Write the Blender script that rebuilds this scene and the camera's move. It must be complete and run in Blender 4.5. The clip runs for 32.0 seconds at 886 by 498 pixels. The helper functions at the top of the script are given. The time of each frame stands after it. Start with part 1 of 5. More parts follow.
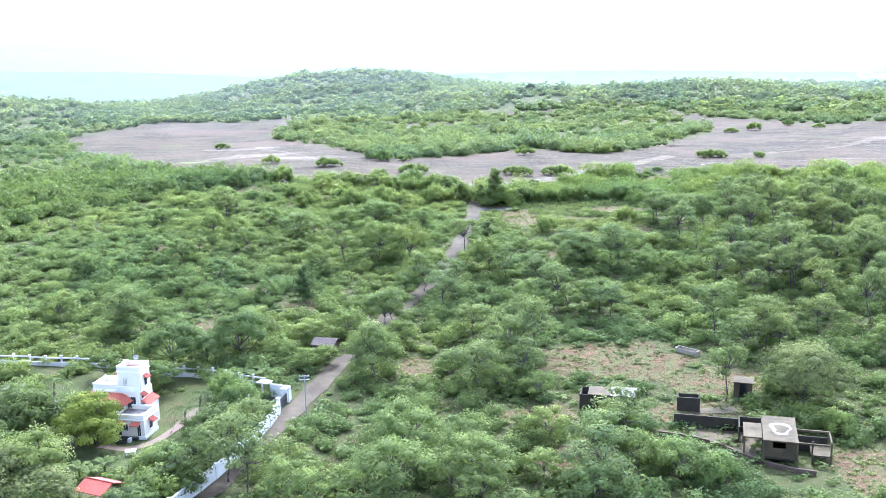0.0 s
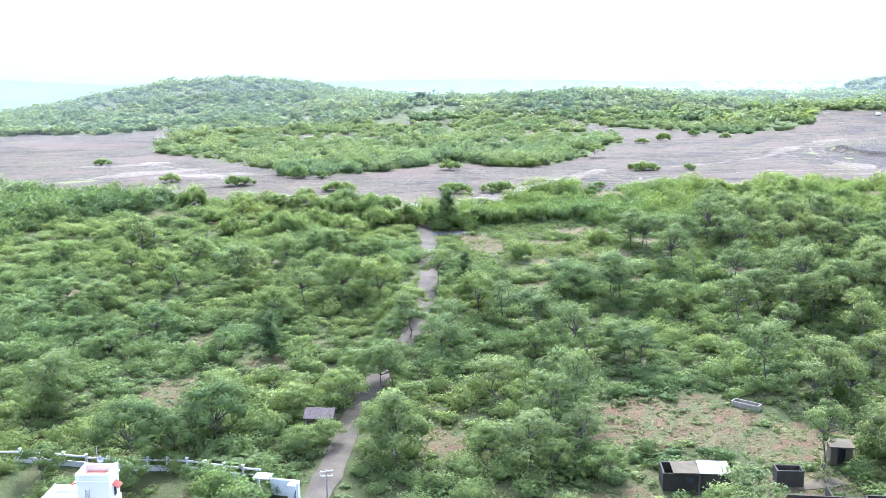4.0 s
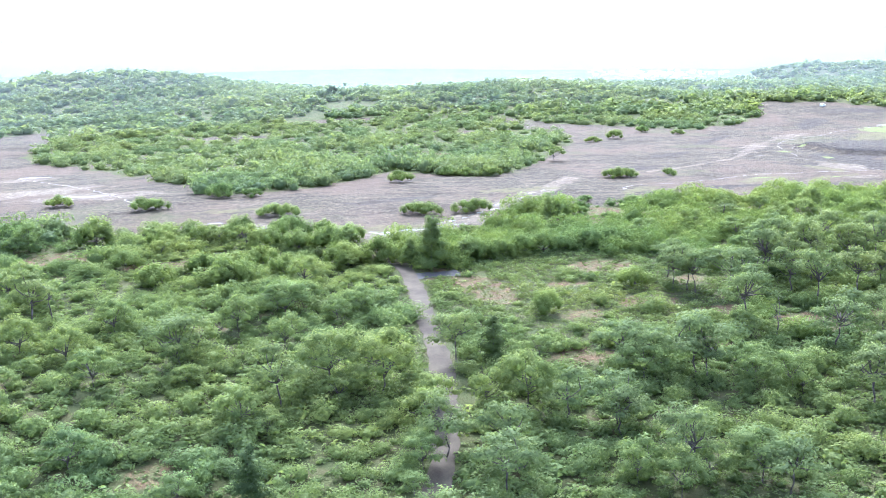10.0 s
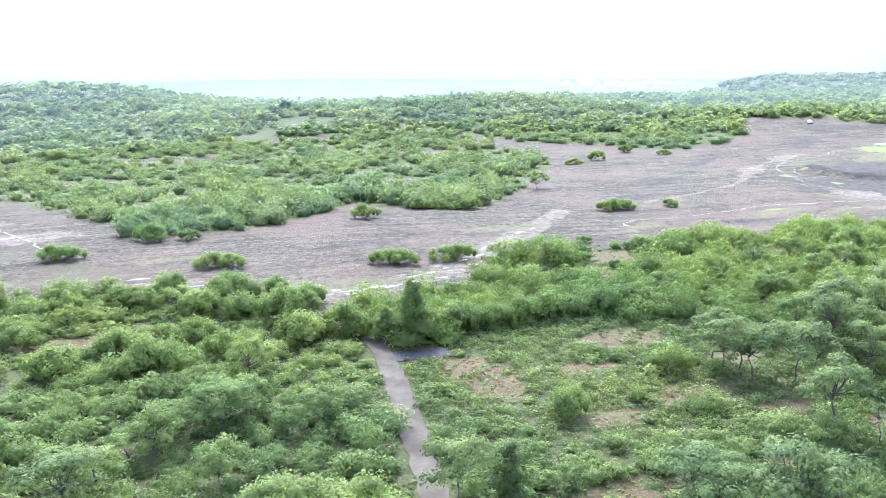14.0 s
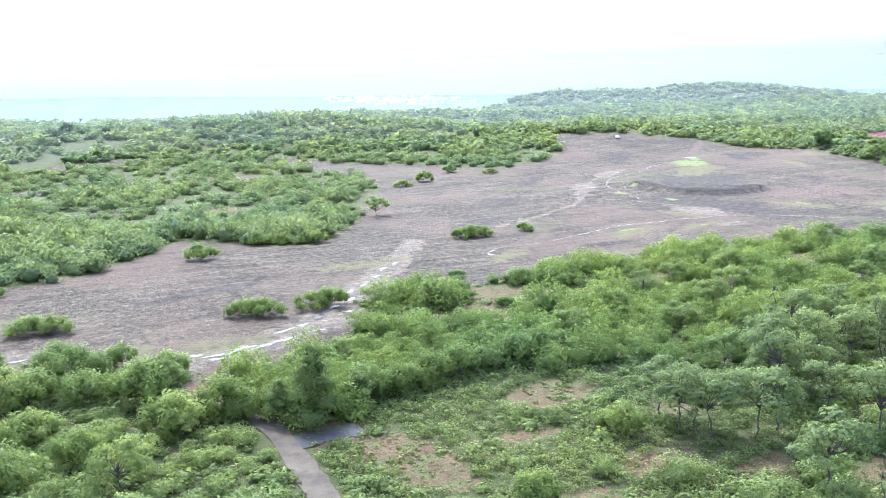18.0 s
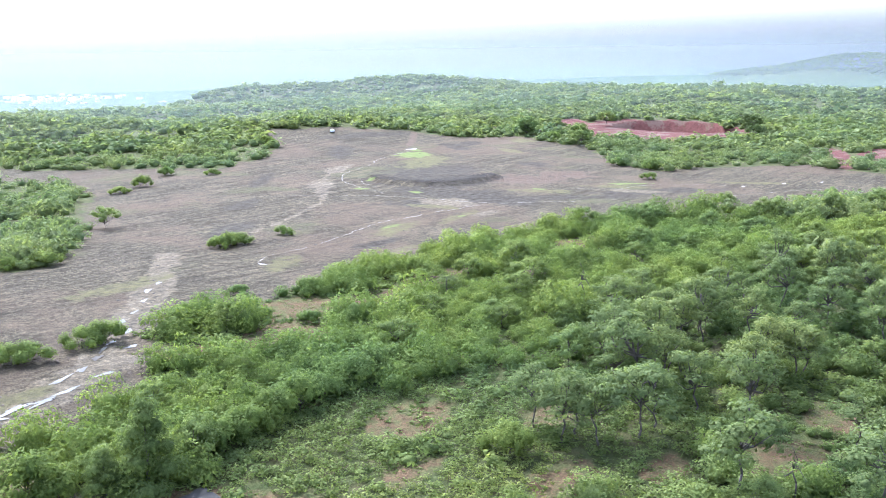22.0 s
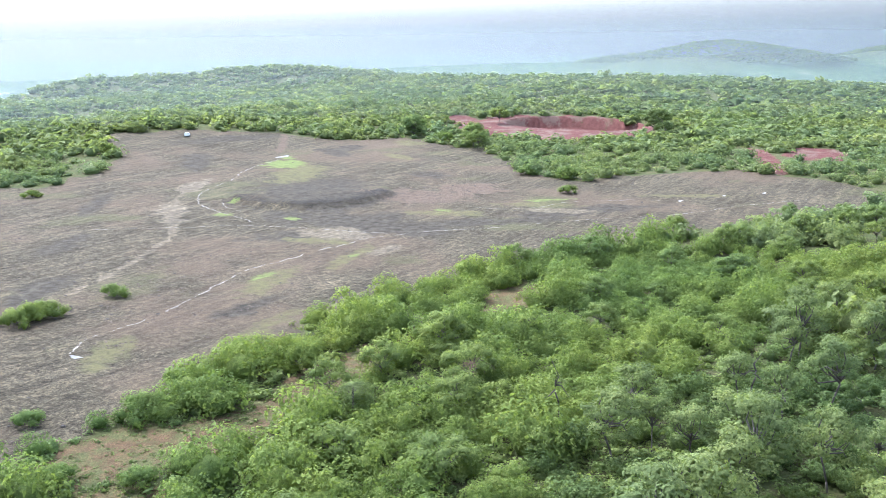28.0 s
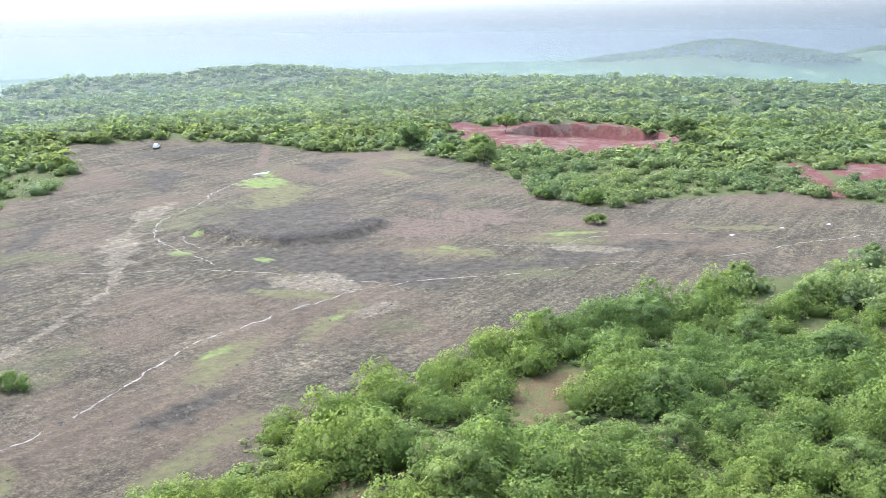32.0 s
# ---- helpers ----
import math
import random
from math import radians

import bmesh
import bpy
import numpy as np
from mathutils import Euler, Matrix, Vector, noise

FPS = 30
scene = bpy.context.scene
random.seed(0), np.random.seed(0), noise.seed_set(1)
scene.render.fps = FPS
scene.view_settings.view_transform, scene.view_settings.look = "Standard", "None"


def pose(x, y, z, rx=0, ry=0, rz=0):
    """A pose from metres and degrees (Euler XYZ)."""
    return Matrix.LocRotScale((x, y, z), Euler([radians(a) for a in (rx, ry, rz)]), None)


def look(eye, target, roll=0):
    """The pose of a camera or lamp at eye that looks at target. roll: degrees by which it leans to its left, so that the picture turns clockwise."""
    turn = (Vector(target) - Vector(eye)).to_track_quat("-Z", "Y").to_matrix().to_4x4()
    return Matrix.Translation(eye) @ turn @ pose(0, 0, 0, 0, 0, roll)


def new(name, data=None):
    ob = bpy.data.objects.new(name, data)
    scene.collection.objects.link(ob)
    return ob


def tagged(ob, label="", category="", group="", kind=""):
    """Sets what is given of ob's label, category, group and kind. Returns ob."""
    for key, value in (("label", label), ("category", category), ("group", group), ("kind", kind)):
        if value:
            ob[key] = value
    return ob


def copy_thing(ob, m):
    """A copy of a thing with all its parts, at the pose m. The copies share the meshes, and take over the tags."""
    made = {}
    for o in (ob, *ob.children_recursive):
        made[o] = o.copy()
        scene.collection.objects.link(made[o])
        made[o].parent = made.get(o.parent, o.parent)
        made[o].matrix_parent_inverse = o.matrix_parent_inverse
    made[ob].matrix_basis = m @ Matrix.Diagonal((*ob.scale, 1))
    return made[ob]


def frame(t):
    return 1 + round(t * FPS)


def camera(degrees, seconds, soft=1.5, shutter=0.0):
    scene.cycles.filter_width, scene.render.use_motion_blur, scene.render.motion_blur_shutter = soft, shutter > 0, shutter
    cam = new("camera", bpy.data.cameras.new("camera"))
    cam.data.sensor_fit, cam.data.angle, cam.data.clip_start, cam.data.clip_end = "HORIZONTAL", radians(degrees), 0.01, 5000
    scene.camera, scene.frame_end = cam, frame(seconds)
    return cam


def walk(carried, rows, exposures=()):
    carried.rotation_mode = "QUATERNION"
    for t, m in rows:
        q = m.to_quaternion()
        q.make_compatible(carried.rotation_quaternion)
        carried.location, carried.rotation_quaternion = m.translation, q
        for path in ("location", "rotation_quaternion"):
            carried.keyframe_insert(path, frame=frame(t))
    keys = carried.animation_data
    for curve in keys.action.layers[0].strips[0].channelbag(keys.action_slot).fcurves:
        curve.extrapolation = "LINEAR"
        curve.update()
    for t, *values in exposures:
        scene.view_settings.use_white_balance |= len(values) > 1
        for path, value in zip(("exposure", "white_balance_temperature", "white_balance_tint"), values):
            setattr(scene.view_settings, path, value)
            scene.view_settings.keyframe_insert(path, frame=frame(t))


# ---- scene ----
cam = camera(49.75, 32.0, soft=0.6)
PATH = [
    (0, (-0.47, -0.80, 49.13), (0.31, 96.81, 27.42), -1.35),
    (1, (-4.58, 7.38, 49.06), (0.18, 104.81, 27.03), -1.27),
    (2, (-9.61, 15.51, 48.87), (-0.77, 112.72, 27.16), -0.99),
    (3, (-15.96, 22.84, 48.63), (-3.47, 119.75, 27.38), -0.73),
    (3.5, (-19.37, 26.37, 48.55), (-5.18, 123.08, 27.39), -0.72),
    (5.5, (-31.92, 41.34, 48.68), (-10.59, 136.59, 26.96), -0.86),
    (6, (-33.79, 45.58, 48.72), (-10.58, 140.35, 26.82), -0.75),
    (7, (-35.46, 54.98, 48.77), (-8.94, 148.81, 26.59), -0.73),
    (8, (-35.57, 64.47, 48.70), (-8.72, 158.15, 26.26), -0.76),
    (9, (-34.44, 74.43, 48.74), (-7.56, 168.08, 26.23), -0.90),
    (10, (-32.74, 84.67, 48.79), (-5.41, 178.21, 26.37), -0.94),
    (11, (-31.01, 95.00, 49.00), (-2.94, 188.34, 26.64), -0.92),
    (12, (-28.95, 105.18, 49.06), (0.06, 198.27, 26.83), -0.88),
    (13, (-26.86, 115.27, 49.21), (2.89, 208.16, 27.18), -0.82),
    (14, (-25.32, 124.70, 49.41), (6.53, 217.00, 27.82), -0.73),
    (14.5, (-25.13, 128.85, 49.44), (8.42, 220.60, 28.05), -0.80),
    (16.5, (-27.09, 143.75, 49.33), (14.72, 232.28, 28.97), -0.52),
    (17, (-28.21, 147.20, 49.37), (17.21, 233.96, 29.11), -0.50),
    (18, (-31.50, 153.78, 49.28), (21.02, 236.45, 29.09), -0.57),
    (19, (-35.05, 160.25, 48.75), (24.41, 238.10, 28.65), -0.56),
    (20, (-37.74, 166.86, 48.30), (28.19, 239.27, 28.02), -0.49),
    (21, (-38.47, 173.55, 48.15), (33.34, 239.97, 27.41), -0.59),
    (22, (-36.71, 180.16, 48.10), (40.29, 240.38, 27.05), -0.72),
    (23, (-32.89, 186.66, 48.20), (48.15, 241.19, 26.81), -0.76),
    (24, (-27.07, 193.29, 48.31), (57.17, 242.60, 26.59), -0.74),
    (25, (-19.56, 199.77, 48.47), (64.72, 248.93, 26.59), -0.71),
    (25.5, (-15.39, 202.97, 48.48), (68.85, 252.16, 26.45), -0.71),
    (27.5, (2.75, 215.80, 48.69), (87.04, 264.72, 26.30), -0.77),
    (28, (7.37, 219.03, 48.69), (91.69, 267.88, 26.22), -0.69),
    (29, (16.87, 225.47, 48.77), (101.25, 274.19, 26.25), -0.62),
    (30, (26.53, 231.65, 48.86), (110.94, 280.27, 26.24), -0.59),
    (31, (36.16, 237.59, 48.99), (120.61, 286.13, 26.33), -0.60),
    (32, (45.67, 243.32, 48.98), (130.15, 291.79, 26.31), -0.56),
]
walk(cam, [(t, look(eye, to, roll)) for t, eye, to, roll in PATH],
     [(0, 2.76, 4950, 16), (14, 2.74, 4950, 16), (20, 2.46, 5100, 14.5), (25, 2.32, 5230, 11.5), (32, 2.26, 5330, 9.5)])

# ---- light ----
SUN_TURN, SUN_UP = radians(-12), radians(52)      # turn from +y to the left; height
world = bpy.data.worlds.new("sky")
scene.world = world
world.use_nodes = True
wn, wl = world.node_tree.nodes, world.node_tree.links
sky = wn.new("ShaderNodeTexSky")
sky.sky_type, sky.sun_disc = "NISHITA", False
sky.sun_elevation, sky.sun_rotation = SUN_UP, -SUN_TURN
sky.air_density, sky.dust_density, sky.ozone_density = 1.0, 4.0, 1.0
haze_white = wn.new("ShaderNodeHueSaturation")
haze_white.inputs["Saturation"].default_value = 0.55
wl.new(sky.outputs["Color"], haze_white.inputs["Color"])
wl.new(haze_white.outputs["Color"], wn["Background"].inputs["Color"])
wn["Background"].inputs["Strength"].default_value = 0.15
sun = new("sun", bpy.data.lights.new("sun", "SUN"))
sun.data.energy, sun.data.angle, sun.data.color = 1.5, radians(9), (1.0, 0.95, 0.86)
way = Vector((-math.sin(SUN_TURN) * math.cos(SUN_UP), math.cos(SUN_TURN) * math.cos(SUN_UP), math.sin(SUN_UP)))
sun.matrix_world = look(way * 100, (0, 0, 0))

# ---- materials ----


def material(name, rough=0.8, metal=0.0, spec=0.3):
    m = bpy.data.materials.new(name)
    m.use_nodes = True
    b = m.node_tree.nodes["Principled BSDF"]
    b.inputs["Roughness"].default_value, b.inputs["Metallic"].default_value = rough, metal
    b.inputs["Specular IOR Level"].default_value = spec
    return m, m.node_tree, b


def node(tree, kind, **values):
    n = tree.nodes.new(kind)
    for key, value in values.items():
        n.inputs[key.replace("_", " ")].default_value = value
    return n


def noise_at(tree, scale, detail=4.0, rough=0.55, co=None):
    n = node(tree, "ShaderNodeTexNoise", Scale=scale, Detail=detail, Roughness=rough)
    if co is None:
        co = tree.nodes.new("ShaderNodeNewGeometry").outputs["Position"]
    tree.links.new(co, n.inputs["Vector"])
    return n.outputs["Fac"]


def ramp(tree, fac, *stops):
    r = tree.nodes.new("ShaderNodeValToRGB")
    e = r.color_ramp.elements
    for k, (at, col) in enumerate(stops):
        item = e[k] if k < 2 else e.new(at)
        item.position, item.color = at, (*col, 1)
    tree.links.new(fac, r.inputs["Fac"])
    return r.outputs["Color"]


def mix(tree, fac, a, b, blend="MIX"):
    n = tree.nodes.new("ShaderNodeMix")
    n.data_type, n.blend_type = "RGBA", blend
    for value, socket in ((fac, n.inputs[0]), (a, n.inputs[6]), (b, n.inputs[7])):
        if hasattr(value, "links"):
            tree.links.new(value, socket)
        elif isinstance(value, tuple):
            socket.default_value = (*value, 1)
        else:
            socket.default_value = value
    return n.outputs[2]


def bumped(tree, b, height, strength=0.5, distance=0.1):
    n = node(tree, "ShaderNodeBump", Strength=strength, Distance=distance)
    tree.links.new(height, n.inputs["Height"])
    tree.links.new(n.outputs["Normal"], b.inputs["Normal"])


def plain(name, col, rough=0.8, metal=0.0, var=0.25, scale=1.5, bump=0.15, spec=0.3, fine=14.0):
    """A painted or natural surface: two scales of variation and a fine relief."""
    m, t, b = material(name, rough, metal, spec)
    dark, light = tuple(c * (1 - var) for c in col), tuple(min(1, c * (1 + var)) for c in col)
    big = ramp(t, noise_at(t, scale), (0.3, dark), (0.7, light))
    small = noise_at(t, fine, 3)
    t.links.new(mix(t, 0.35, big, ramp(t, small, (0.3, dark), (0.75, light))), b.inputs["Base Color"])
    bumped(t, b, small, bump, 0.02)
    return m


def foliage(name, dark, mid, light, through_it=0.35, rough=0.75, patch=0.06):
    """Leaves: colour by single leaf, by plant and by stand; some light passes through."""
    m, t, b = material(name, rough, 0, 0.08)
    geo = t.nodes.new("ShaderNodeNewGeometry")
    leaf = ramp(t, geo.outputs["Random Per Island"], (0.0, dark), (0.55, mid), (1.0, light))
    plant = ramp(t, noise_at(t, 0.22, 2), (0.3, dark), (0.5, mid), (0.72, light))
    stand = ramp(t, noise_at(t, patch * 0.4, 3), (0.32, (0.76, 0.83, 0.86)), (0.68, (1.16, 1.08, 0.85)))
    col = mix(t, 1.0, mix(t, 0.62, leaf, plant), stand, "MULTIPLY")
    col = mix(t, 1.0, col, ramp(t, noise_at(t, 4.5, 3, 0.6), (0.36, (0.8, 0.82, 0.8)), (0.5, (1, 1, 1)), (0.64, (1.2, 1.18, 1.15))), "MULTIPLY")
    t.links.new(col, b.inputs["Base Color"])
    tr = t.nodes.new("ShaderNodeBsdfTranslucent")
    t.links.new(mix(t, 1.0, col, (1.22, 1.25, 0.72), "MULTIPLY"), tr.inputs["Color"])
    ms = node(t, "ShaderNodeMixShader", Fac=through_it)
    t.links.new(b.outputs[0], ms.inputs[1])
    t.links.new(tr.outputs[0], ms.inputs[2])
    t.links.new(ms.outputs[0], t.nodes["Material Output"].inputs["Surface"])
    return m


# deep green of dense trees; on the wood's bushes it also carries painted shade
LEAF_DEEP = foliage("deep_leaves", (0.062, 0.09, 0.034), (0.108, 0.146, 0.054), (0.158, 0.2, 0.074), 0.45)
LEAF = foliage("leaves", (0.09, 0.122, 0.046), (0.16, 0.203, 0.076), (0.232, 0.276, 0.106), 0.5)
LEAF_THICK = foliage("thicket_leaves", (0.076, 0.112, 0.034), (0.142, 0.186, 0.054), (0.21, 0.254, 0.08), 0.48)
LEAF_TREE = foliage("tree_leaves", (0.088, 0.116, 0.05), (0.15, 0.186, 0.08), (0.214, 0.25, 0.11), 0.48)
LEAF_DARK = foliage("dark_leaves", (0.046, 0.066, 0.026), (0.08, 0.108, 0.038), (0.12, 0.15, 0.054), 0.35)
# paler leaf colour for distant bushes: some of the haze is put into it
LEAF_HAZED = foliage("hazed_woodland_leaves", (0.098, 0.13, 0.062), (0.158, 0.194, 0.088), (0.22, 0.254, 0.118), 0.46)
LEAF_LIME = foliage("lime_leaves", (0.08, 0.11, 0.026), (0.152, 0.188, 0.038), (0.245, 0.272, 0.056))
LEAF_GREY = foliage("grey_leaves", (0.07, 0.09, 0.04), (0.12, 0.143, 0.062), (0.17, 0.194, 0.088))
HERB = foliage("herbs", (0.082, 0.112, 0.04), (0.14, 0.175, 0.064), (0.2, 0.232, 0.088), 0.45)
DRY = plain("dead_fronds", (0.16, 0.11, 0.07), 0.9)
BARK = plain("bark", (0.085, 0.072, 0.06), 0.9, var=0.4, fine=9, bump=0.5)
WATER, wt, wb = material("shallow_water", 0.28, 0, 0.2)
wt.links.new(ramp(wt, noise_at(wt, 0.5), (0.35, (0.05, 0.043, 0.036)), (0.7, (0.13, 0.115, 0.1))), wb.inputs["Base Color"])
bumped(wt, wb, noise_at(wt, 2.5, 3), 0.25, 0.03)

STREAM, wt, wb = material("muddy_rill", 0.5, 0, 0.15)
wt.links.new(ramp(wt, noise_at(wt, 0.5), (0.35, (0.09, 0.075, 0.058)), (0.7, (0.21, 0.18, 0.145))), wb.inputs["Base Color"])
bumped(wt, wb, noise_at(wt, 2.5, 3), 0.25, 0.03)

# ---- the lie of the land ----


def sstep(a, b, v):
    t = np.clip((v - a) / (b - a), 0, 1)
    return t * t * (3 - 2 * t)


def rise(x, y, cx, cy, rx, ry, h, turn=0.0):
    c, s = math.cos(radians(turn)), math.sin(radians(turn))
    u, v = ((x - cx) * c + (y - cy) * s) / rx, (-(x - cx) * s + (y - cy) * c) / ry
    return h * np.exp(-(u * u + v * v))


def oval(x, y, cx, cy, rx, ry, turn=0.0):
    """1 on the outline, less inside."""
    c, s = math.cos(radians(turn)), math.sin(radians(turn))
    return np.hypot(((x - cx) * c + (y - cy) * s) / rx, (-(x - cx) * s + (y - cy) * c) / ry)


def ripple(x, y, k=1.0):
    """A cheap uneven field, about -1 to 1."""
    return (np.sin(0.31 * k * x + 1.3 * np.sin(0.23 * k * y)) + np.sin(0.27 * k * y + 1.7 * np.sin(0.19 * k * x + 0.6))
            + 0.6 * np.sin(0.71 * k * (x + y) + 1.1 * np.sin(0.53 * k * (x - y)))) / 2.6


# swells of the plateau and the wooded hills round it: middle, half sizes, height
HILLS = [(-20, 340, 130, 90, 4.9), (260, 430, 110, 110, 1), (320, 560, 80, 70, 6), (-90, 800, 110, 110, 17.7), (-10, 800, 90, 110, 6.6), 
         (-215, 640, 130, 120, 1.5), (60, 655, 75, 70, 7.2), (140, 655, 80, 70, 4), (210, 665, 80, 70, 10.1), (300, 700, 90, 70, 1.3), 
         (505, 905, 60, 60, -2.4), (577, 925, 70, 60, 23.4), (650, 865, 80, 70, 17.6), (710, 800, 80, 80, 23.6), (760, 720, 90, 80, 13.5), 
         (740, 600, 110, 100, 8.1), (740, 450, 120, 110, 6.4), (730, 320, 120, 110, 3.2), (400, 560, 110, 90, 3.6), (430, 400, 90, 90, 0.6), 
         (560, 480, 120, 120, 6.5), (380, 700, 90, 80, -11), (-330, 560, 110, 120, 22.2),
         (2600, 960, 190, 190, 62), (2640, 790, 190, 190, 62), (2500, 1200, 160, 170, 45), (2690, 600, 150, 150, 33), (3140, 500, 300, 230, 76),
         (-1200, 2900, 900, 300, 75), (900, 3600, 1500, 300, 60), (3500, 2200, 500, 900, 40)]
TERRACE = (228, 391, 24, 22)


def land(x, y):
    x, y = np.asarray(x, float), np.asarray(y, float)
    z = -4.5 + 5.5 * sstep(120, 240, y) - 95 * sstep(500, 1150, np.hypot((x - 190) * 0.95, y - 330))
    for hill in HILLS:
        z = z + rise(x, y, *hill)
    # the low rock terrace on the plateau, with its broken edge, and the red quarry
    front = -0.77 * (x - TERRACE[0]) - 0.64 * (y - TERRACE[1])
    z = z + 1.25 * sstep(1.06, 0.94, oval(x, y, *TERRACE) + 0.05 * ripple(x, y, 3)) * sstep(-20, 8, front)
    z = z - 5.5 * sstep(1.02, 0.93, oval(x, y, 441, 396, 34, 24, 96)) * sstep(412, 440, x)
    return z + 0.12 * ripple(x, y) * sstep(900, 300, np.hypot(x - 190, y - 330))


def ground(x, y):
    return float(land(x, y))


ROCK = [(-183, 479.3), (-146.4, 407.3), (-95.5, 336.5), (-70.1, 320.6), (-38.6, 303.5), (-18.5, 299.2), (1.6, 287.8), (15.3, 277.7), (31.7, 284.5), (44.2, 302.4), (62.3, 307.5), (91.3, 307.9),
        (119.9, 313.9), (147.6, 309.7), (175.1, 302.6), (213.4, 288.2), (244, 271), (266.6, 254.5), (297, 240.3), (323.5, 263.7), (327, 279), (335.2, 292.1), (314.1, 312.2),
        (287.4, 334), (291.5, 351), (342, 391.5), (347.3, 412.4), (357.2, 438.7), (331, 462.4), (335.3, 490.6), (309.6, 520.8), (287.1, 539.1), (270, 529.4), (252.7, 499.5),
        (204.5, 470.7), (180.4, 501.4), (152.6, 541.6), (137.9, 566.2), (89, 566.1), (47.6, 567.5), (-2.4, 607.6), (-63.1, 605.7), (-121.2, 563.7), (-158.3, 568.2)]
ISLE = [(-86.8, 490.2), (-40.9, 407.4), (-20.4, 348.2), (7.3, 350.3), (14.4, 355.2), (37.6, 380.1), (53.4, 367.2), (64.5, 362.6), (95.3, 399.9), (133.7, 459.7), (140.2, 476.7), (138.3, 529.7), (132.9, 582.9),
        (46.1, 606.4), (-17.1, 696.9), (-74.9, 609.5)]
ROAD = [(-74, -120), (-68, -40), (-61, 15), (-53, 48), (-43.8, 68.1), (-35, 88.2), (-29, 105.6), (-24, 126.4), (-18.1, 144.8), (-13.6, 162.8), (-8.1, 175), (-1.9, 189.3), (2.2, 203.6), (5.3, 218.8), (7.4, 233.7), (9.6, 247.3), (11.2, 261.3), (10.9, 267)]


def depth_in(poly, x, y):
    """Metres inside the outline; negative outside."""
    inside, far = np.zeros(np.shape(x), bool), np.full(np.shape(x), 1e9)
    for (ax, ay), (bx, by) in zip(poly, poly[1:] + poly[:1]):
        cross = (ay > y) != (by > y)
        inside ^= cross & (x < (bx - ax) * (y - ay) / ((by - ay) or 1e-9) + ax)
        t = np.clip(((x - ax) * (bx - ax) + (y - ay) * (by - ay)) / ((bx - ax) ** 2 + (by - ay) ** 2), 0, 1)
        far = np.minimum(far, np.hypot(x - ax - t * (bx - ax), y - ay - t * (by - ay)))
    return np.where(inside, far, -far)


def off_line(line, x, y):
    far = np.full(np.shape(x), 1e9)
    for (ax, ay), (bx, by) in zip(line, line[1:]):
        t = np.clip(((x - ax) * (bx - ax) + (y - ay) * (by - ay)) / ((bx - ax) ** 2 + (by - ay) ** 2), 0, 1)
        far = np.minimum(far, np.hypot(x - ax - t * (bx - ax), y - ay - t * (by - ay)))
    return far


# bare rock showing between the bushes of the wooded rise: middle, half sizes, turn
GAPS = [(-38, 403, 12, 7, 30), (-24, 391, 9, 5, -20), (-14, 537, 26, 6, -10), (14, 522, 22, 5, -15), (66, 576, 30, 5, 0), (-60, 452, 22, 6, 10), (30, 455, 20, 4, -10), (80, 470, 14, 4, -20), (95, 520, 18, 5, -20), (-30, 475, 22, 5, 5)]


def rock_at(x, y):
    wob = 3.2 * ripple(x, y, 0.6) + 2.2 * ripple(x, y, 1.9)
    gap = np.full(np.shape(x), 9.0)
    for o in GAPS:
        gap = np.minimum(gap, oval(x, y, *o))
    return np.maximum(np.minimum(depth_in(ROCK, x, y) + wob, -depth_in(ISLE, x, y) + wob), 7 * (1 - gap) + wob)


# bare soil: middle, half sizes
BARE_SCRUB = [(-38.6, 169.7, 8, 5), (28.2, 148.1, 13, 8), (43, 139.1, 9, 5), (-26.7, 178.9, 4, 3), (53.8, 107.6, 6, 7), (35.9, 127.6, 7, 4), (14.3, 127.7, 6, 4), (-4.3, 147.8, 3, 5), (16.2, 113.5, 6, 4)]
BARE_FIELD = [(-61.1, 223.6, 6, 4), (25.8, 209.1, 8, 3.2), (46.7, 209.3, 4, 2.5), (-36.4, 191.1, 4, 3), (20.2, 248.6, 3.5, 4), (22.7, 240, 3, 4), (67.3, 212.4, 8, 4), (46.2, 228.8, 6, 3), (-28.3, 236.3, 4, 2), (85.3, 211.8, 6, 4), (49.3, 252.4, 7, 4), (37, 243, 5, 2.2), (60, 240, 4.5, 2.4), (33, 226, 5, 2), (57, 222, 5, 2)]
BARE_EDGE = [(9.6, 272.5, 2.4, 7), (22, 243, 4, 9), (15.5, 258, 3, 2.5), (16.5, 255.4, 5.5, 2.6), (-54.7, 289.1, 10, 5), (-35.4, 275.7, 7, 4.5), (62.2, 289, 8.5, 6), (199.1, 273.3, 4, 1.2), (199.5, 264.4, 4, 1.2), (145.5, 287, 3.2, 3.1), (8.4, 279.4, 3.2, 9), (35.9, 295.9, 9, 4), (157.1, 290.5, 8, 6), (131.6, 293.7, 6.4, 2.5), (76, 298.5, 8, 6.5), (70, 300.5, 6, 4.5), (83, 294, 8, 5.5), (104.7, 294.4, 9, 5), (118.2, 294.3, 8, 4.6), (47.1, 292.8, 5.6, 2.8), (92, 293, 8, 5), (78.5, 310, 6, 3), (154.5, 291.5, 6, 5), (146.5, 287.5, 4.5, 4.5)]
BARE_RISE = [(104.4, 496.7, 12, 4), (69.5, 436.2, 8, 3)]
BARE = BARE_SCRUB + BARE_FIELD + BARE_EDGE + BARE_RISE
RED = [(424, 398, 48, 44, 95), (386, 276, 20, 12, 15), (362, 290, 36, 5, 20), (429.5, 451.2, 17.4, 7, 40)]
FIELD = (43.2, 240.1, 34, 24)
